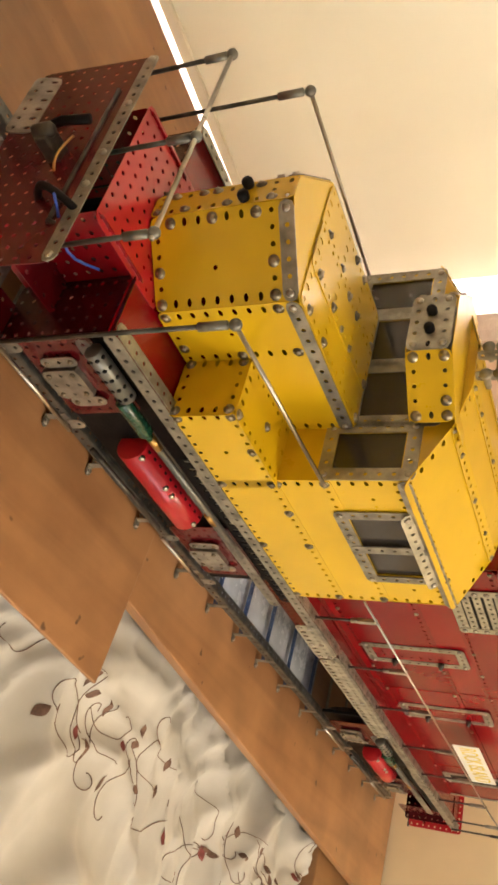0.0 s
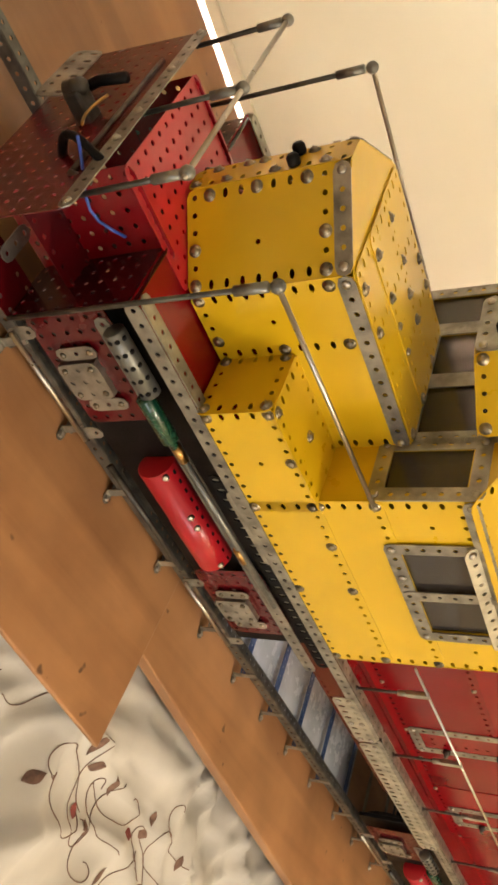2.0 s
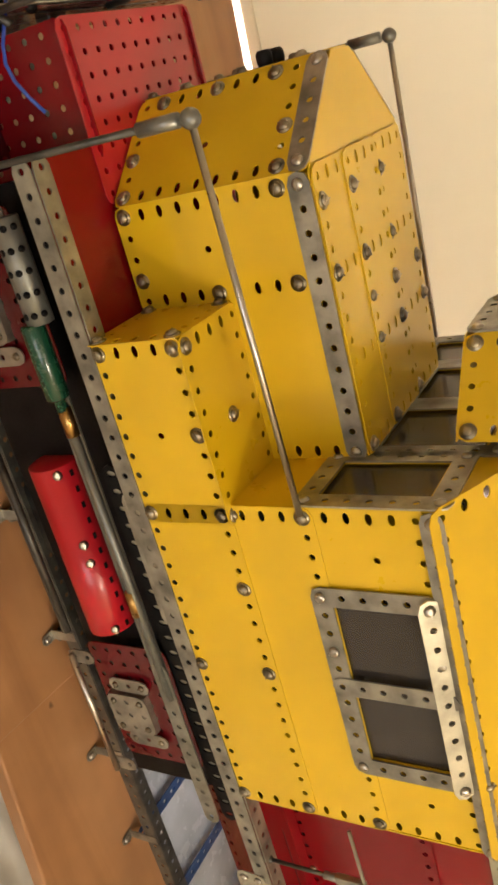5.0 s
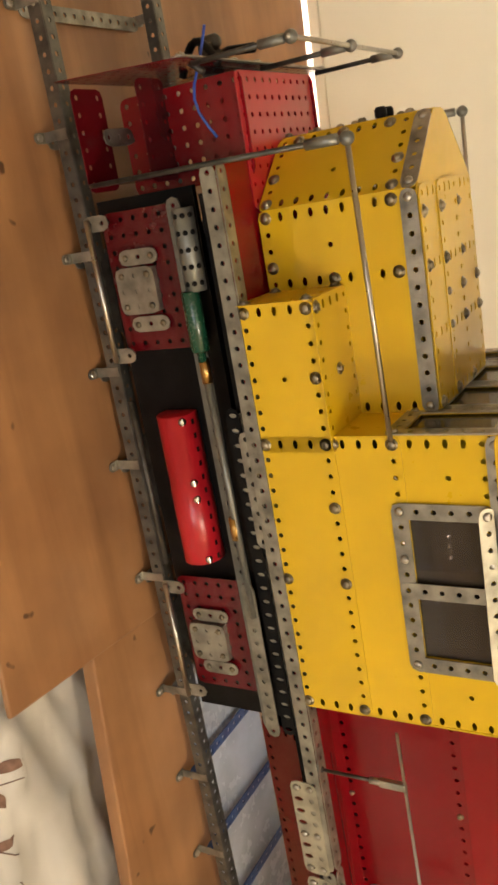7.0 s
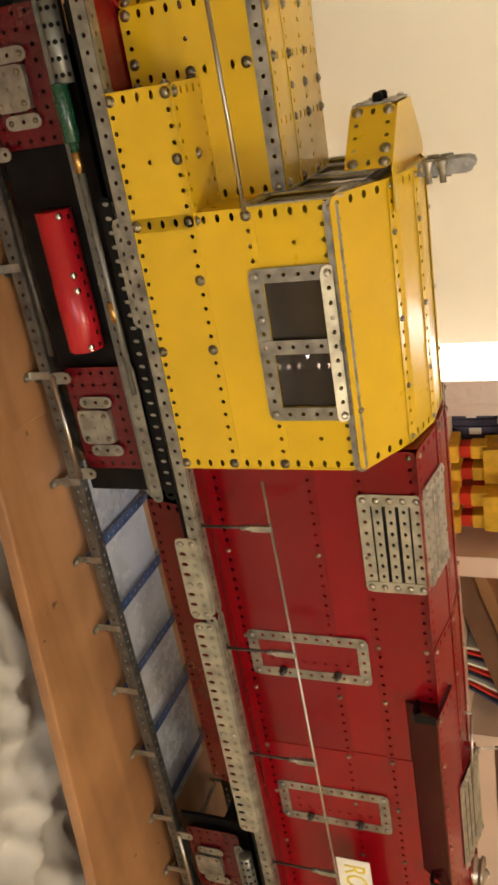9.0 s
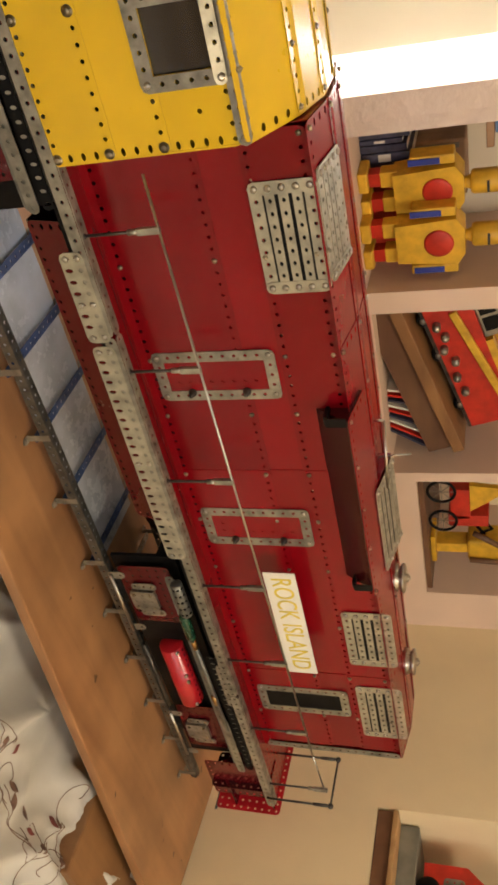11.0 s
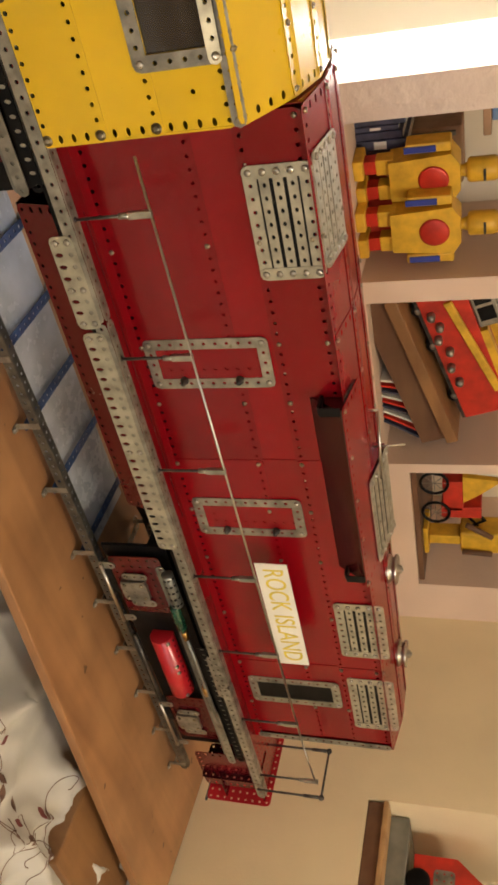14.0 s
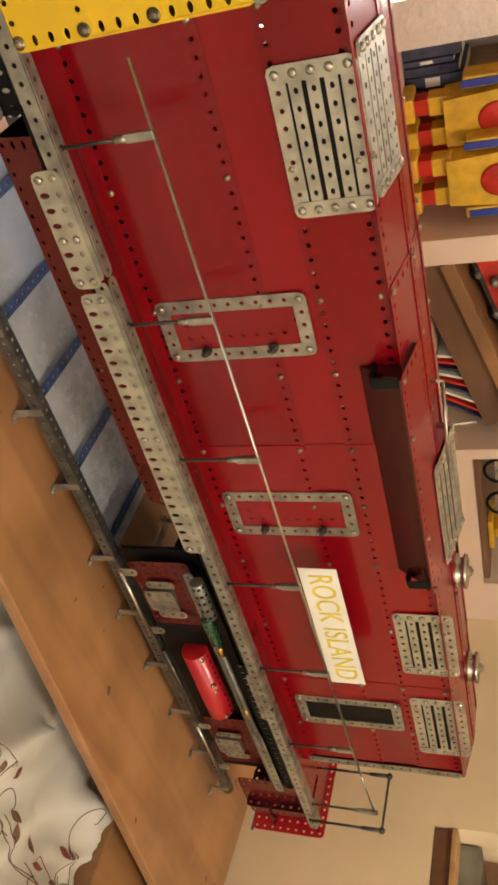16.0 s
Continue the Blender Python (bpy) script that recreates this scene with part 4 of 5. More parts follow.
part("buffer_bar", Build().rod(at(108.9, -0.3, -9.2), at(108.9, 20.3, -9.2), 0.0022), STEEL_DARK, rb)
for d, e in ((-0.5, 6.0), (20.5, 14.0)):
    for q in (d, e):
        stx = part("stanchion", Build().rod(at(103.6, q, -0.8), at(103.6, q, 7.3), 0.0018).rod(at(103.6, q, 5.4), at(103.6, q, 7.3), 0.0028), STEEL_DARK, loco)
        part("coupling", Build().sphere(at(103.6, q, 7.7), 0.0048), STEEL_DARK, stx)
    part("handrail", Build().rod(at(103.6, d, 7.7), at(103.6, e, 7.7), 0.0017), STEEL_DARK, loco)
    part("handrail", Build().rod(at(93.5, 0.4 if d < 0 else 19.6, 6.75), at(101.6, 0.4 if d < 0 else 19.6, 7.1), 0.0014), NICKEL, loco)
    stanchion(101.4, 0.4 if d < 0 else 19.6, -0.6, 7.1)


# bogies
def bogie(u0):
    g = part("bogie_frame", Build().box(at(u0 - 1, 3.2, -11.5), at(u0 + 37, 3.6, -4.0)).box(at(u0 - 1, 16.4, -11.5), at(u0 + 37, 16.8, -4.0)).box(at(u0 + 2, 3.6, -8.0), at(u0 + 34, 16.4, -5.0)), BLACK, loco)
    for du in (0.3, 26.0):
        for m in (side(u0 + du, 2.4, -10.2), side_far(u0 + du + 8.5, 17.8, -10.2)):
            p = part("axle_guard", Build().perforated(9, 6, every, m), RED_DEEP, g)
            j = part("journal_box", Build().perforated(3, 3, every, m @ Matrix.Translation((3.5 * P, 0.6 * P, 0.55 * P))).box((3.1 * P, 0.2 * P, 0), (5.9 * P, 3.0 * P, 0.5 * P), m), ZINC, p, "grey perforated axle box")
            bolts(j, m @ Matrix.Translation((3.5 * P, 0.6 * P, 0.55 * P)), [(0, 0), (2, 0), (0, 2), (2, 2)], BOLT_S)
            for e in (2.4, 6.7):
                br = m @ Matrix.Translation((e * P, 1.0 * P, 0.3 * P))
                ab = part("angle_bracket", Build().perforated(1, 3, every, br, t=0.001), ZINC, p)
                bolts(ab, br, [(0, 0), (0, 2)], BOLT_S)
            part("brake_rod", Build().rod(m @ Vector((-0.3 * P, -0.8 * P, 1.2 * P)), m @ Vector((9.0 * P, -0.8 * P, 1.2 * P)), 0.0024), NICKEL, p)
            for e in (0, 8.6):
                part("rod_bracket", Build().perforated(1, 2, every, m @ Matrix.Translation((e * P, -0.8 * P, 0.9 * P)), t=0.001), ZINC, p)
    for du in (5.0, 18.0, 31.0):
        w = Build()
        for d in (4.0, 15.2):
            w.lathe([(0.052, 0), (0.052, 0.003), (0.046, 0.004), (0.046, 0.011), (0.02, 0.012)], 32, basis(at(u0 + du, d, (0.636 + 0.046 - Z0) / P), (1, 0, 0), (0, 0, -1)))
        w.rod(at(u0 + du, 3.8, (0.682 - Z0) / P), at(u0 + du, 16.2, (0.682 - Z0) / P), 0.002)
        part("wheelset", w, STEEL_DARK, g)
    for d, s in ((1.9, 1), (18.1, -1)):
        ax = Matrix.Translation(at(u0 + 13.2, d + 0.7 * s, -8.0)) @ Matrix.Rotation(radians(90), 4, "Y")
        drum = part("drum", Build().lathe([(0.0168, 0), (0.0178, 0.0006), (0.0178, 0.067), (0.0183, 0.0674), (0.0183, 0.136), (0.0172, 0.1366)], 30, ax), RED_BRIGHT, g, "bright red rolled sheet cylinder")
        for q in range(11):
            part("edge_slot", Build().box((-0.0022, -0.0012, 0), (0.0022, 0.0012, 0.0006), Matrix.Translation(at(u0 + 13.75 + q * 0.98, d + 0.7 * s, -8.0)) @ Matrix.Rotation(radians(14 * s), 4, "X") @ Matrix.Translation((0, 0, 0.0180))), BLACK, drum)
        for q in (0.06, 0.075, 0.005, 0.132):
            part("bolt", BOLT, NICKEL, drum, m=Matrix.Translation(at(u0 + 13.2, d + 0.7 * s, -8.0) + Vector((q, -s * 0.0128, 0.0128))) @ Matrix.Rotation(radians(45 * s), 4, "X"))
        put = side if s > 0 else side_far
        part("side_girder", Build().perforated(24, 1, lambda i, j: 3, put(u0 + 13 if s > 0 else u0 + 36, d - 1.05 * s, -2.5), t=0.001), BLACK, g)
        # pale strip added behind the slots to imitate light passing through them
        part("backing_strip", Build().perforated(23, 1, lambda i, j: 0, put(u0 + 13.4 if s > 0 else u0 + 35.6, d - 0.93 * s, -2.5), t=0.001, round_corners=False), ZINC_PALE, g)
        part("side_girder", Build().perforated(37, 1, every, put(u0 if s > 0 else u0 + 36, d - 0.9 * s, -4.1), t=0.001), GREY_STEEL, g)
        part("side_girder", Build().perforated(12, 1, every, put(u0 + 25 if s > 0 else u0 + 36, d - 1.5 * s, -3.5), t=0.001), ZINC, g)
        part("tie_plate", Build().perforated(8, 1, every, put(u0 + 14.5 if s > 0 else u0 + 21.5, d - 1.2 * s, -1.75), t=0.001), ZINC, g)
        ta = at(u0 + 0.2, d - 1.3 * s, -3.3)
        tb = part("spring_tube", Build().lathe([(0.0075, 0), (0.0082, 0.0006), (0.0082, 0.0615), (0.0070, 0.062)], 20, Matrix.Translation(ta) @ Matrix.Rotation(radians(90), 4, "Y")), GREY_STEEL, g, "grey perforated steel tube")
        for q in range(5):
            for e in (20, 62, 104):
                part("tube_hole", Build().lathe([(0.0021, 0.0078), (0.0021, 0.0085)], 8, Matrix.Translation(ta + Vector(((q + 0.45) * 0.0125, 0, 0))) @ Matrix.Rotation(radians(e * s), 4, "X")), BLACK, tb)
        part("bottle", Build().lathe([(0.0066, 0), (0.0072, 0.001), (0.0072, 0.046), (0.0060, 0.047), (0.0035, 0.048), (0.0035, 0.055)], 18, Matrix.Translation(at(u0 + 5.0, d - 1.6 * s, -3.6)) @ Matrix.Rotation(radians(90), 4, "Y")), GREEN, g, "glossy green cylinder")
        part("pipe", Build().rod(at(u0 + 9, d - 1.5 * s, -3.6), at(u0 + 27, d - 1.5 * s, -3.4), 0.0032), GREY_STEEL, g)
        for du in (9.2, 19.8):
            part("ferrule", Build().rod(at(u0 + du, d - 1.5 * s, -3.6), at(u0 + du + 1.5, d - 1.5 * s, -3.6), 0.0043), BRASS, g)
        part("lower_rod", Build().rod(at(u0 + 12, d - 0.6 * s, -10.6), at(u0 + 24, d - 0.6 * s, -10.6), 0.003), STEEL_DARK, g)
    return g


bogie(-14.6)
bogie(62.8)

# fuel tank skirt between the bogies
for s, d in ((1, 3.8), (-1, 16.2)):
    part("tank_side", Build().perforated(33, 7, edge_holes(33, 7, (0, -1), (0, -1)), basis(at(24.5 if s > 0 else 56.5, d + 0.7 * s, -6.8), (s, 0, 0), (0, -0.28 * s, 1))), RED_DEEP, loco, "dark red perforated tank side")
# underside shade of the tank put into its colour
part("tank_bottom", Build().box(at(24, 4.7, -7.3), at(57, 15.3, -7.2)), RED_SHADED, loco)
part("under_frame", Build().box(at(-15, 1.2, -2.4), at(97, 1.6, -1.0)).box(at(-15, 18.4, -2.4), at(97, 18.8, -1.0)).box(at(-15, 5, -3.2), at(97, 15, -1.0)), BLACK, loco)

# sign
sg = basis(at(61.0, 1.0, 6.35), (1, 0, 0), (0, 0, 1))
sign = part("sign", Build().box((0, 0, 0), (16.2 * P, 3.3 * P, 0.0008), sg), PAPER, loco, "white card sign with yellow capital letters")
for k, word in enumerate(("ROCK ISLAND",)):
    cu = bpy.data.curves.new("lettering", "FONT")
    cu.body, cu.size, cu.extrude, cu.align_x, cu.align_y = word, 0.040, 0.0002, "CENTER", "CENTER"
    cu.space_character = 1.0
    tmp = bpy.data.objects.new("lettering", cu)
    me = bpy.data.meshes.new_from_object(tmp)
    w_ = max(v.co.x for v in me.vertices) - min(v.co.x for v in me.vertices)
    me.transform(Matrix.Diagonal((0.186 / w_, 0.95, 1, 1)))
    bpy.data.objects.remove(tmp)
    me.name = "lettering"
    part("lettering", me, LETTER, sign, m=sg @ Matrix.Translation((8.1 * P, 1.65 * P, 0.0011)))

# ---- models and books in the niches ----
TOY_YELLOW = material("toy_yellow", (0.72, 0.42, 0.03), 0.45, 0, 0.15, 40, 0.05, 400)
TOY_RED = material("toy_red", (0.55, 0.03, 0.015), 0.4, 0, 0.15, 40, 0.05, 400)
TOY_BLUE = material("toy_blue", (0.03, 0.05, 0.30), 0.45, 0, 0.15, 40)
PURPLE = material("purple_cover", (0.13, 0.07, 0.24), 0.6, 0, 0.2, 50)
INK = material("dark_cover", (0.05, 0.05, 0.09), 0.55, 0, 0.3, 60)
BLUEBOX = material("blue_print", (0.05, 0.16, 0.42), 0.4, 0, 0.35, 50, other=(0.3, 0.35, 0.4))
TAN = material("tan_card", (0.42, 0.25, 0.14), 0.7, 0, 0.15, 30)
GREYB = material("grey_board", (0.22, 0.21, 0.17), 0.6, 0, 0.2, 20)


def robot(x, y, z, turn, arm):
    """A standing toy robot of sheet-metal boxes, one mesh."""
    b = Build()
    b.slot = 0
    for s in (-1, 1):
        b.box((s * 0.024 - 0.017, -0.022, 0), (s * 0.024 + 0.017, 0.026, 0.016), bevel=0.003)
        b.box((s * 0.022 - 0.013, -0.012, 0.034), (s * 0.022 + 0.013, 0.014, 0.062), bevel=0.002)
    b.prism([(-0.033, 0.055), (0.033, 0.055), (0.040, 0.150), (-0.040, 0.150)], 0.045, Matrix.Translation((0, 0.024, 0)) @ Matrix.Rotation(radians(90), 4, "X"))
    b.prism([(-0.040, 0.150), (0.040, 0.150), (0.022, 0.162), (-0.022, 0.162)], 0.045, Matrix.Translation((0, 0.024, 0)) @ Matrix.Rotation(radians(90), 4, "X"))
    b.lathe([(0.010, 0.148), (0.009, 0.165), (0.013, 0.174)], 12)
    b.lathe([(0.016, 0.172), (0.019, 0.176), (0.019, 0.212), (0.015, 0.220)], 14)
    for s in (-1, 1):
        b.box((s * 0.050 - 0.008, -0.016, 0.075 if s > 0 else 0.082), (s * 0.050 + 0.008, 0.016, 0.150), bevel=0.003)
    b.slot = 1
    for s in (-1, 1):
        b.box((s * 0.022 - 0.011, -0.010, 0.014), (s * 0.022 + 0.011, 0.012, 0.036))
    b.lathe([(0.0225, 0), (0.0235, 0.002), (0.020, 0.0035), (0.005, 0.004)], 24, Matrix.Translation((0, -0.0205, 0.122)) @ Matrix.Rotation(radians(90), 4, "X"))
    b.lathe([(0.014, 0.220), (0.009, 0.238), (0.003, 0.248)], 14)
    b.slot = 2
    for s in (-1, 1):
        b.box((s * 0.050 - 0.005, -0.0185, 0.080), (s * 0.050 + 0.005, -0.0165, 0.128))
    b.slot = 3
    b.box((-0.010, -0.0200, 0.196), (0.010, -0.0185, 0.200))
    ob = part("toy_robot", b, (TOY_YELLOW, TOY_RED, TOY_BLUE, STEEL_DARK), m=pose(x, y, z, 0, 0, turn))
    return tagged(ob, "yellow sheet-metal toy robot with a red chest disc", "toy robot", "toy robots in the niche")


robot(0.546, 0.63, NBOT[0], 8, 0)
robot(0.620, 0.60, NBOT[0], 4, 1)


def book(x, y, z, w, dpt, h, mat, label, band=None):
    b = thing("book", (x + w / 2, y, z), label, "book", "books in the niche")
    part("cover", Build().box((x, y, z), (x + w, y + dpt, z + h), bevel=0.0015), mat, b)
    part("pages", Build().box((x + 0.0015, y + 0.004, z + h), (x + w - 0.0015, y + dpt, z + h + 0.0008)), PAPER, b)
    if band:
        part("spine_label", Build().box((x + 0.002, y - 0.0006, z + h * 0.35), (x + w - 0.002, y, z + h * 0.6)), band, b)
    return b


xx = 0.437
for k in range(7):
    w = 0.008 + 0.004 * ((k * 7) % 3)
    book(xx, 0.66, NBOT[0], w, 0.12, 0.068 + 0.006 * (k % 3), PURPLE if k < 2 else INK, "purple upright book in the niche" if k < 2 else "dark upright book with a pale spine label", PAPER if k % 2 else None)
    xx += w + 0.0012
seen = set(bpy.data.objects)


def settle(dx, dy, dz):
    """Moves the things built since the last call into their niche."""
    for o in set(bpy.data.objects) - seen:
        seen.add(o)
        if not o.parent:
            o.matrix_basis = Matrix.Translation((dx, dy, dz)) @ o.matrix_basis


crate = thing("cardboard_box", (0.50, 0.76, NBOT[0]), "tan cardboard box with grey edging, behind the robots", "box")
part("body", Build().box((0.478, 0.74, NBOT[0]), (0.575, 0.82, NBOT[0] + 0.16), bevel=0.003), TAN, crate)
part("frame", Build().box((0.485, 0.735, NBOT[0] + 0.01), (0.492, 0.74, NBOT[0] + 0.15)).box((0.555, 0.735, NBOT[0] + 0.01), (0.562, 0.74, NBOT[0] + 0.15)), GREYB, crate)
bx = thing("toy_box", (0.42, 0.72, 1.17), "blue printed toy box on the upper niche shelf", "box")
part("carton", Build().box((0.395, 0.68, 1.158), (0.455, 0.80, 1.26), bevel=0.002), BLUEBOX, bx)
sh = thing("niche_shelf", (0.43, 0.72, 1.15), "brown wooden side shelf in the niche", "shelf")
part("shelf_board", Build().box((0.393, 0.66, 1.145), (0.47, 0.84, 1.157), bevel=0.002), TAN, sh)
rb2 = thing("red_toy_base", (0.62, 0.70, NBOT[0]), "red metal toy base behind the robots", "toy")
part("body", Build().prism([(0.53, NBOT[0]), (0.654, NBOT[0]), (0.654, NBOT[0] + 0.12), (0.60, NBOT[0] + 0.10)], 0.05, Matrix.Translation((0, 0.74, 0)) @ Matrix.Rotation(radians(90), 4, "X")), TOY_RED, rb2)

settle(0.038, 0, 0)
# sloping plank with a red toy truck
pk = Matrix.Translation((0.722, 0.58, 0.980)) @ Matrix.Rotation(radians(-17), 4, "Y")
plank = thing("plank", (0.88, 0.6, 0.955), "brown wooden plank propped up in the niche", "plank")
part("board", Build().box((0, 0, 0), (0.322, 0.22, 0.022), pk, bevel=0.002), OAK, plank)
part("lower_board", Build().box((0, 0.02, -0.05), (0.322, 0.20, -0.002), pk), DARKWOOD, plank)


def wheel(parent, m, r, w, mat=None):
    t = part("wheel", Build().lathe([(r * 0.75, 0), (r, 0.15 * w), (r, 0.85 * w), (r * 0.75, w)], 20, m), mat or BLACK, parent)
    part("hub", Build().lathe([(r * 0.5, -0.001), (r * 0.45, -0.003), (r * 0.1, -0.004)], 14, m), ZINC, t)


truck = thing("toy_truck", (0.88, 0.62, 1.04), "red construction-set toy truck with a yellow ladder on a plank", "toy truck")
tk = pk @ Matrix.Translation((0.012, 0.03, 0.022)) @ Matrix.Diagonal((0.97, 1, 0.92, 1))
part("body", Build().prism([(0.02, 0.022), (0.298, 0.022), (0.298, 0.100), (0.25, 0.112), (0.045, 0.112), (0.02, 0.085)], 0.12, tk @ Matrix.Translation((0, 0.13, 0)) @ Matrix.Rotation(radians(90), 4, "X")), TOY_RED, truck)
part("chassis", Build().box((0.0, 0.02, 0.012), (0.305, 0.12, 0.024), tk), STEEL_DARK, truck)
part("ladder", Build().box((0.05, 0.0, 0.062), (0.26, 0.008, 0.078), tk @ Matrix.Rotation(radians(-8), 4, "Y"), bevel=0.002), TOY_YELLOW, truck)
cabt = part("cab", Build().box((0.030, 0.012, 0.112), (0.115, 0.118, 0.158), tk, bevel=0.004), ZINC, truck, "grey truck cab")
for x in (0.040, 0.074):
    part("window", Build().box((x, 0.0105, 0.120), (x + 0.027, 0.0125, 0.150), tk), BLACK, cabt)
part("rail", Build().box((0.12, 0.01, 0.112), (0.30, 0.030, 0.126), tk).box((0.12, 0.10, 0.112), (0.30, 0.114, 0.126), tk), TOY_YELLOW, truck)
for x in (0.05, 0.13, 0.25):
    wheel(truck, tk @ Matrix.Translation((x, 0.022, 0.0145)) @ Matrix.Rotation(radians(-90), 4, "X"), 0.0145, 0.014)
for x, z in ((0.06, 0.038), (0.085, 0.046), (0.11, 0.034), (0.14, 0.046), (0.175, 0.036), (0.21, 0.040)):
    part("fitting", Build().lathe([(0.008, 0), (0.008, 0.012), (0.004, 0.016)], 12, tk @ Matrix.Translation((x, 0.010, z)) @ Matrix.Rotation(radians(90), 4, "X")), ZINC, truck)
for k in range(9):
    a = radians(-48 + 5 * k)
    m = Matrix.Translation((0.90 + 0.012 * k, 0.61, 0.957)) @ Matrix.Rotation(radians(8 + 3 * k), 4, "Y")
    mg = thing("magazine", (0.9 + 0.012 * k, 0.61, 0.955), "thin magazine leaning among others under the plank", "magazine", "magazines under the plank")
    part("cover", Build().box((0, 0.0, 0), (0.0045, 0.15, 0.075), m), (PAPER, TOY_RED, INK)[k % 3], mg)

settle(0.026, 0, 0.001)
# tricycle model in the third niche
ns = thing("niche_shelf", (1.237, 0.66, 1.01), "dark brown wooden shelf in the niche", "shelf")
part("shelf_board", Build().box((1.078, 0.57, 1.0105), (1.399, 0.838, 1.022), bevel=0.002), DARKWOOD, ns)
tz = 1.0225
trike = thing("toy_tricycle", (1.2, 0.64, tz), "red and yellow toy tricycle cart with dark spoked wheels", "toy tricycle")
part("cart", Build().box((1.135, 0.60, tz + 0.045), (1.215, 0.68, tz + 0.085), bevel=0.002).box((1.205, 0.60, tz + 0.04), (1.235, 0.68, tz + 0.12), bevel=0.002), TOY_RED, trike)
part("fin", Build().prism([(1.12, 0.085), (1.19, 0.085), (1.165, 0.12), (1.13, 0.160)], 0.012, Matrix.Translation((0, 0.61, tz)) @ Matrix.Rotation(radians(90), 4, "X")), TOY_YELLOW, trike)
for x, y in ((1.135, 0.595), (1.215, 0.595), (1.17, 0.69)):
    w = Build()
    mw = Matrix.Translation((x, y, tz + 0.030)) @ Matrix.Rotation(radians(90), 4, "X")
    ring = [mw @ Vector((0.027 * math.cos(q * math.pi / 12), 0.027 * math.sin(q * math.pi / 12), 0)) for q in range(25)]
    w.tube(ring, 0.003)
    wh = part("wheel", w, BLACK, trike)
    sp = Build()
    for q in range(8):
        sp.rod(mw @ Vector((0, 0, 0)), mw @ Vector((0.027 * math.cos(q * math.pi / 4), 0.027 * math.sin(q * math.pi / 4), 0)), 0.0007, 5)
    part("spokes", sp, ZINC, wh)
part("handlebar", Build().tube([(1.235, 0.63, tz + 0.10), (1.27, 0.63, tz + 0.125), (1.285, 0.63, tz + 0.10), (1.31, 0.63, tz + 0.15)], 0.004), BLACK, trike)
part("front_strut", Build().rod((1.215, 0.63, tz + 0.06), (1.30, 0.63, tz + 0.12), 0.003), BLACK, trike)
b = Build()
b.box((1.27, 0.60, tz), (1.345, 0.66, tz + 0.010), bevel=0.002)
b.box((1.30, 0.61, tz + 0.01), (1.325, 0.65, tz + 0.075), bevel=0.003)
b.box((1.285, 0.605, tz + 0.075), (1.345, 0.66, tz + 0.16), bevel=0.006)
b.slot = 1
b.rod((1.29, 0.60, tz + 0.14), (1.255, 0.60, tz + 0.09), 0.006)
b.rod((1.34, 0.60, tz + 0.14), (1.33, 0.595, tz + 0.08), 0.006)
tagged(part("toy_figure", b, (TOY_YELLOW, DARKWOOD)), "yellow boxy toy figure with dark arms on the shelf", "toy figure")

settle(0.036, 0, -0.007)
# red model in the end wall niche
EY0, EY1, EZ = -0.28, 0.135, 0.926
es = thing("niche_shelf", (1.7, -0.07, EZ), "brown wooden shelf boards in the end wall niche", "shelf")
part("shelf_board", Build().box((1.552, EY0 + 0.002, EZ + 0.0005), (1.83, EY1 - 0.002, EZ + 0.030), bevel=0.002), DARKWOOD, es)
part("front_lip", Build().box((1.545, EY0 + 0.002, EZ + 0.030), (1.60, EY1 - 0.002, EZ + 0.040), bevel=0.002), EDGEWOOD, es)
part("grey_panel", Build().box((1.60, EY0 + 0.002, EZ + 0.030), (1.83, EY1 - 0.002, EZ + 0.075), bevel=0.002), GREYB, es)
van = thing("toy_van", (1.66, -0.07, EZ + 0.041), "red construction-set toy van with steel fittings", "toy van")
vm = Matrix.Translation((1.615, 0.075, EZ + 0.0755)) @ Matrix.Rotation(radians(-90), 4, "Z")
part("body", Build().prism([(0.0, 0.012), (0.26, 0.012), (0.26, 0.15), (0.05, 0.15), (0.0, 0.09)], 0.12, vm @ Matrix.Translation((0, 0.12, 0)) @ Matrix.Rotation(radians(90), 4, "X")), TOY_RED, van)
part("band", Build().box((0.085, -0.003, 0.012), (0.097, 0.0, 0.15), vm), ZINC, van)
part("emblem", Build().box((0.12, -0.003, 0.085), (0.15, 0.0, 0.097), vm).box((0.129, -0.0035, 0.076), (0.141, -0.0005, 0.106), vm), material("pale_blue_paint", (0.18, 0.35, 0.62), 0.5), van)
part("grille", Build().perforated(4, 3, every, vm @ Matrix.Translation((0.03, -0.001, 0.055)) @ Matrix.Rotation(radians(90), 4, "X")), ZINC, van)
for x in (0.05, 0.2):
    wheel(van, vm @ Matrix.Translation((x, 0.006, 0.022)) @ Matrix.Rotation(radians(90), 4, "X"), 0.022, 0.016)

settle(0, -0.014, 0.011)

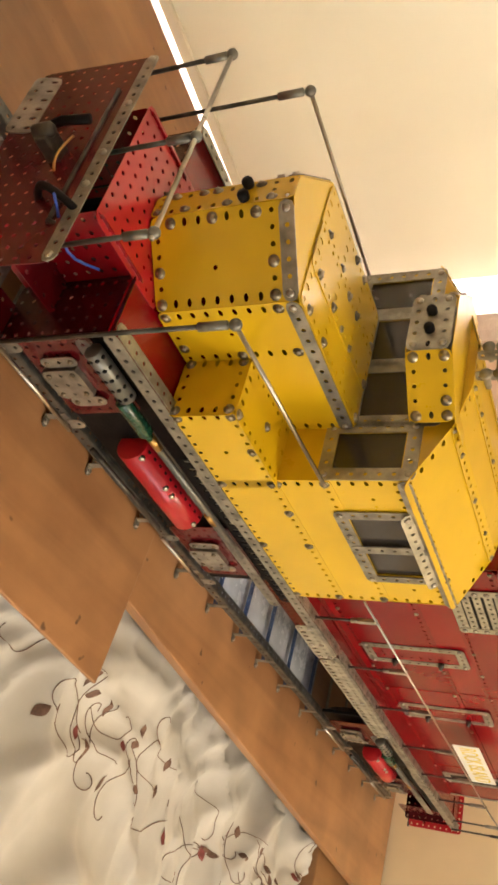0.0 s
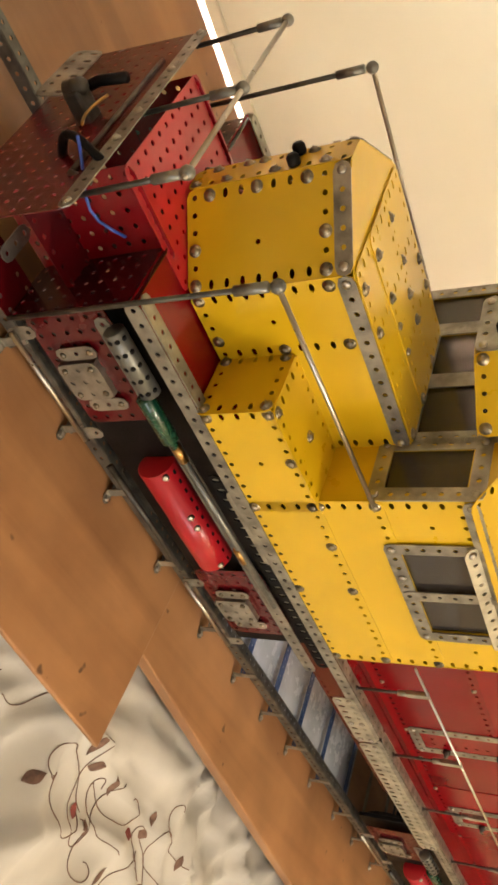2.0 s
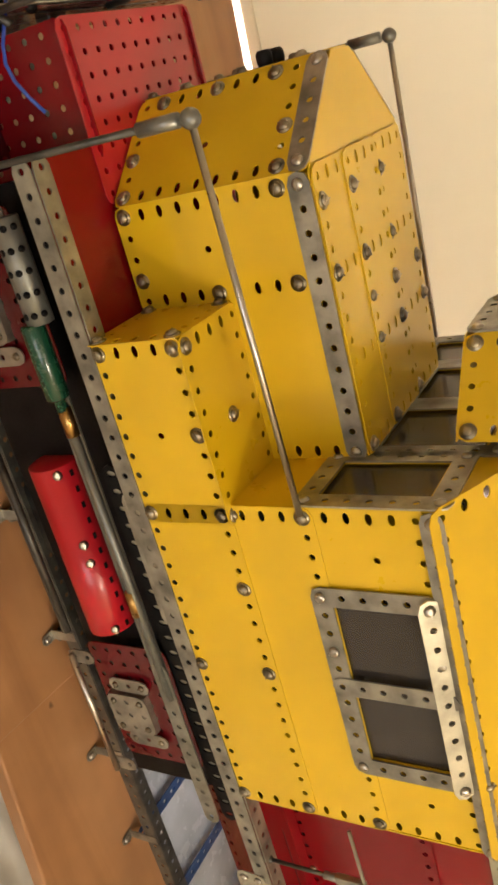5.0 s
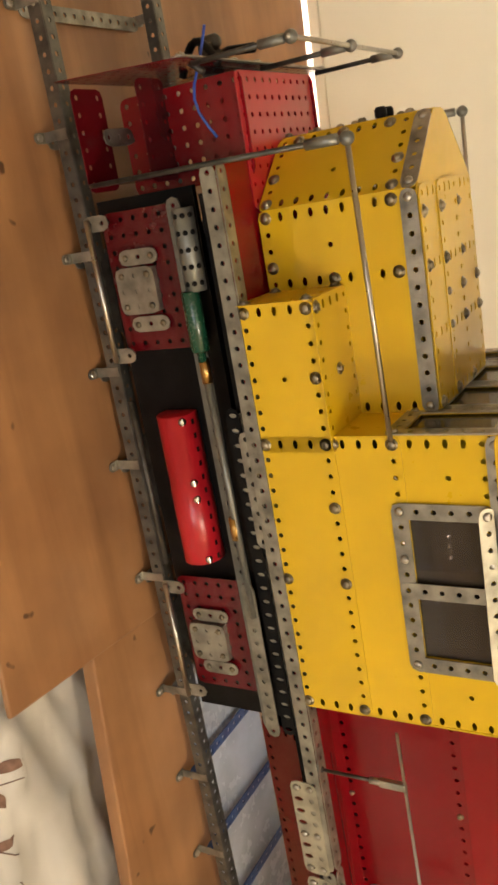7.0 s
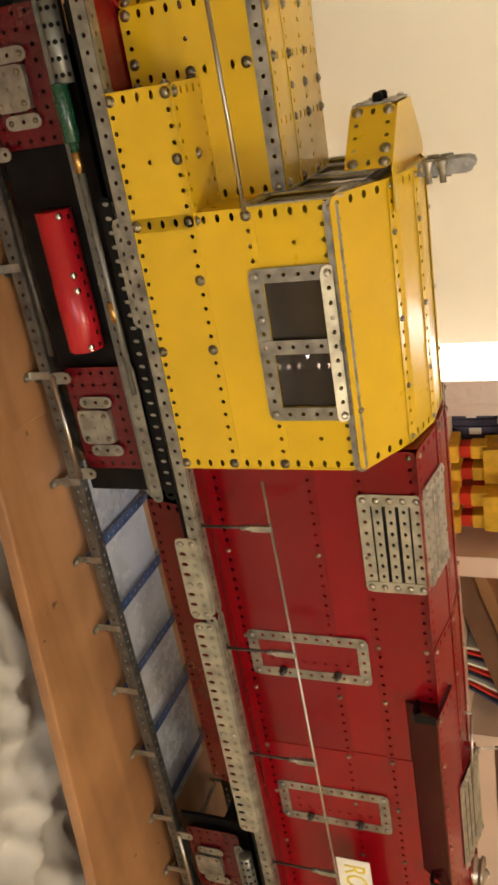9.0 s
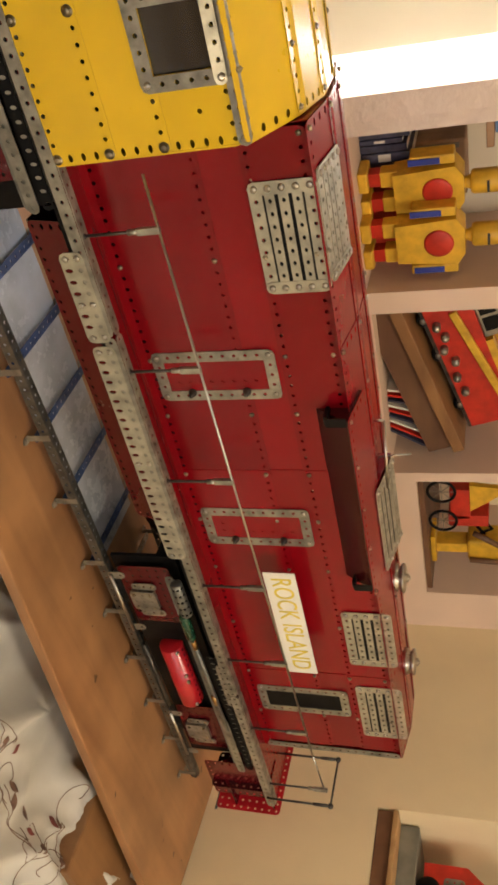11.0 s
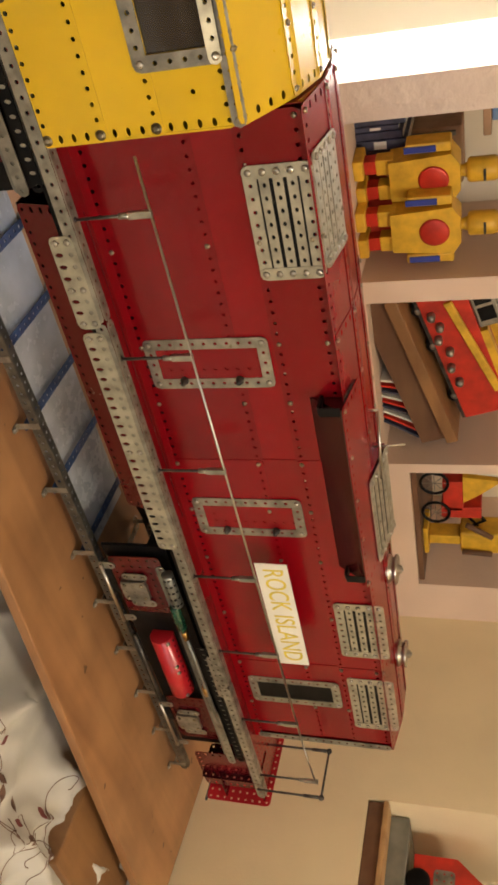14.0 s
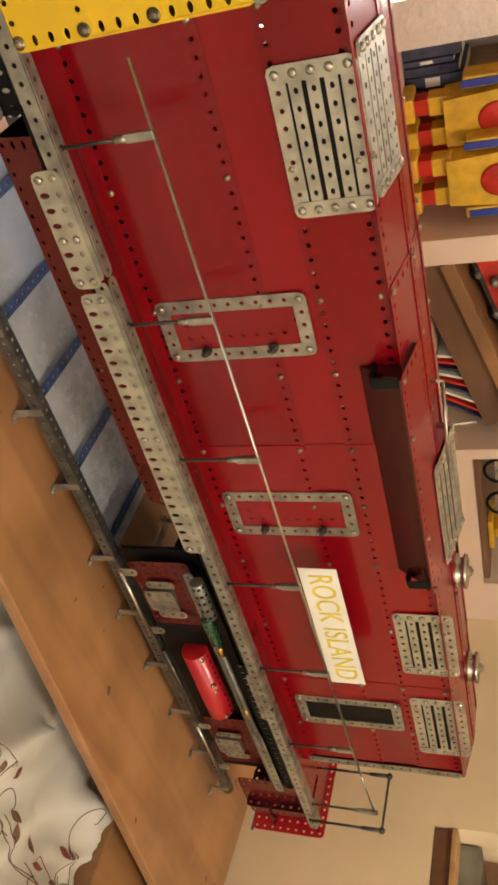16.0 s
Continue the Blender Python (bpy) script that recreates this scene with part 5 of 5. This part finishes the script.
# ---- embroidery on the duvet ----
BROWN_T = material("brown_thread", (0.20, 0.11, 0.075), 0.8, 0, 0.3, 80)
WINE_T = material("wine_thread", (0.24, 0.06, 0.05), 0.8, 0, 0.3, 80)


def duvet_z(x, y):
    fx, fy = (x + 1.0) / 2.52 * DNX, (y + 1.05) / 1.55 * DNY
    i, j = min(DNX - 1, int(fx)), min(DNY - 1, int(fy))
    a, c = fx - i, fy - j
    q = lambda p, r: DZ[p * (DNY + 1) + r]
    return (q(i, j) * (1 - a) + q(i + 1, j) * a) * (1 - c) + (q(i, j + 1) * (1 - a) + q(i + 1, j + 1) * a) * c


def on_cover(x, y, up=0.0012):
    return (x, y, duvet_z(x, y) + up)


rs = random.Random(4)
for k in range(36):
    x = 0.20 + 0.035 * k + rs.uniform(-0.02, 0.02)
    y = -0.060 - 0.10 * x - rs.uniform(0.0, 0.09)
    a, pts = rs.uniform(2.6, 6.0), []
    turn = rs.choice((-1, 1))
    px, py = x, y
    n = rs.randint(26, 44)
    for s in range(n):
        pts.append(on_cover(px, py, 0.0006))
        a += turn * (0.015 + 0.50 * (s / n) ** 3) + 0.07 * math.sin(s * 0.4 + k)
        px += 0.0042 * math.cos(a)
        py += 0.0042 * math.sin(a)
    part("embroidered_stem", Build().tube(pts, 0.00065, 5), BROWN_T, cover, "brown embroidered curl")
    for q in range(2 if k % 3 == 0 else 1):
        lx, ly, la = x + rs.uniform(-0.03, 0.03), y + rs.uniform(-0.03, 0.03), rs.uniform(0, 6.28)
        L_, W_ = rs.uniform(0.016, 0.027), rs.uniform(0.0045, 0.007)
        vs = []
        for s in range(9):
            t_ = s / 8
            for e in (-1, 0, 1):
                ox, oy = (t_ - 0.5) * L_, e * W_ * math.sin(math.pi * t_)
                vs.append(on_cover(lx + ox * math.cos(la) - oy * math.sin(la), ly + ox * math.sin(la) + oy * math.cos(la), 0.0014 if e == 0 else 0.0008))
        fs = [(s * 3 + e, s * 3 + 3 + e, s * 3 + 4 + e, s * 3 + 1 + e) for s in range(8) for e in (0, 1)]
        part("embroidered_leaf", Build().add(vs, fs), WINE_T if q else BROWN_T, cover, "dark red embroidered leaf")
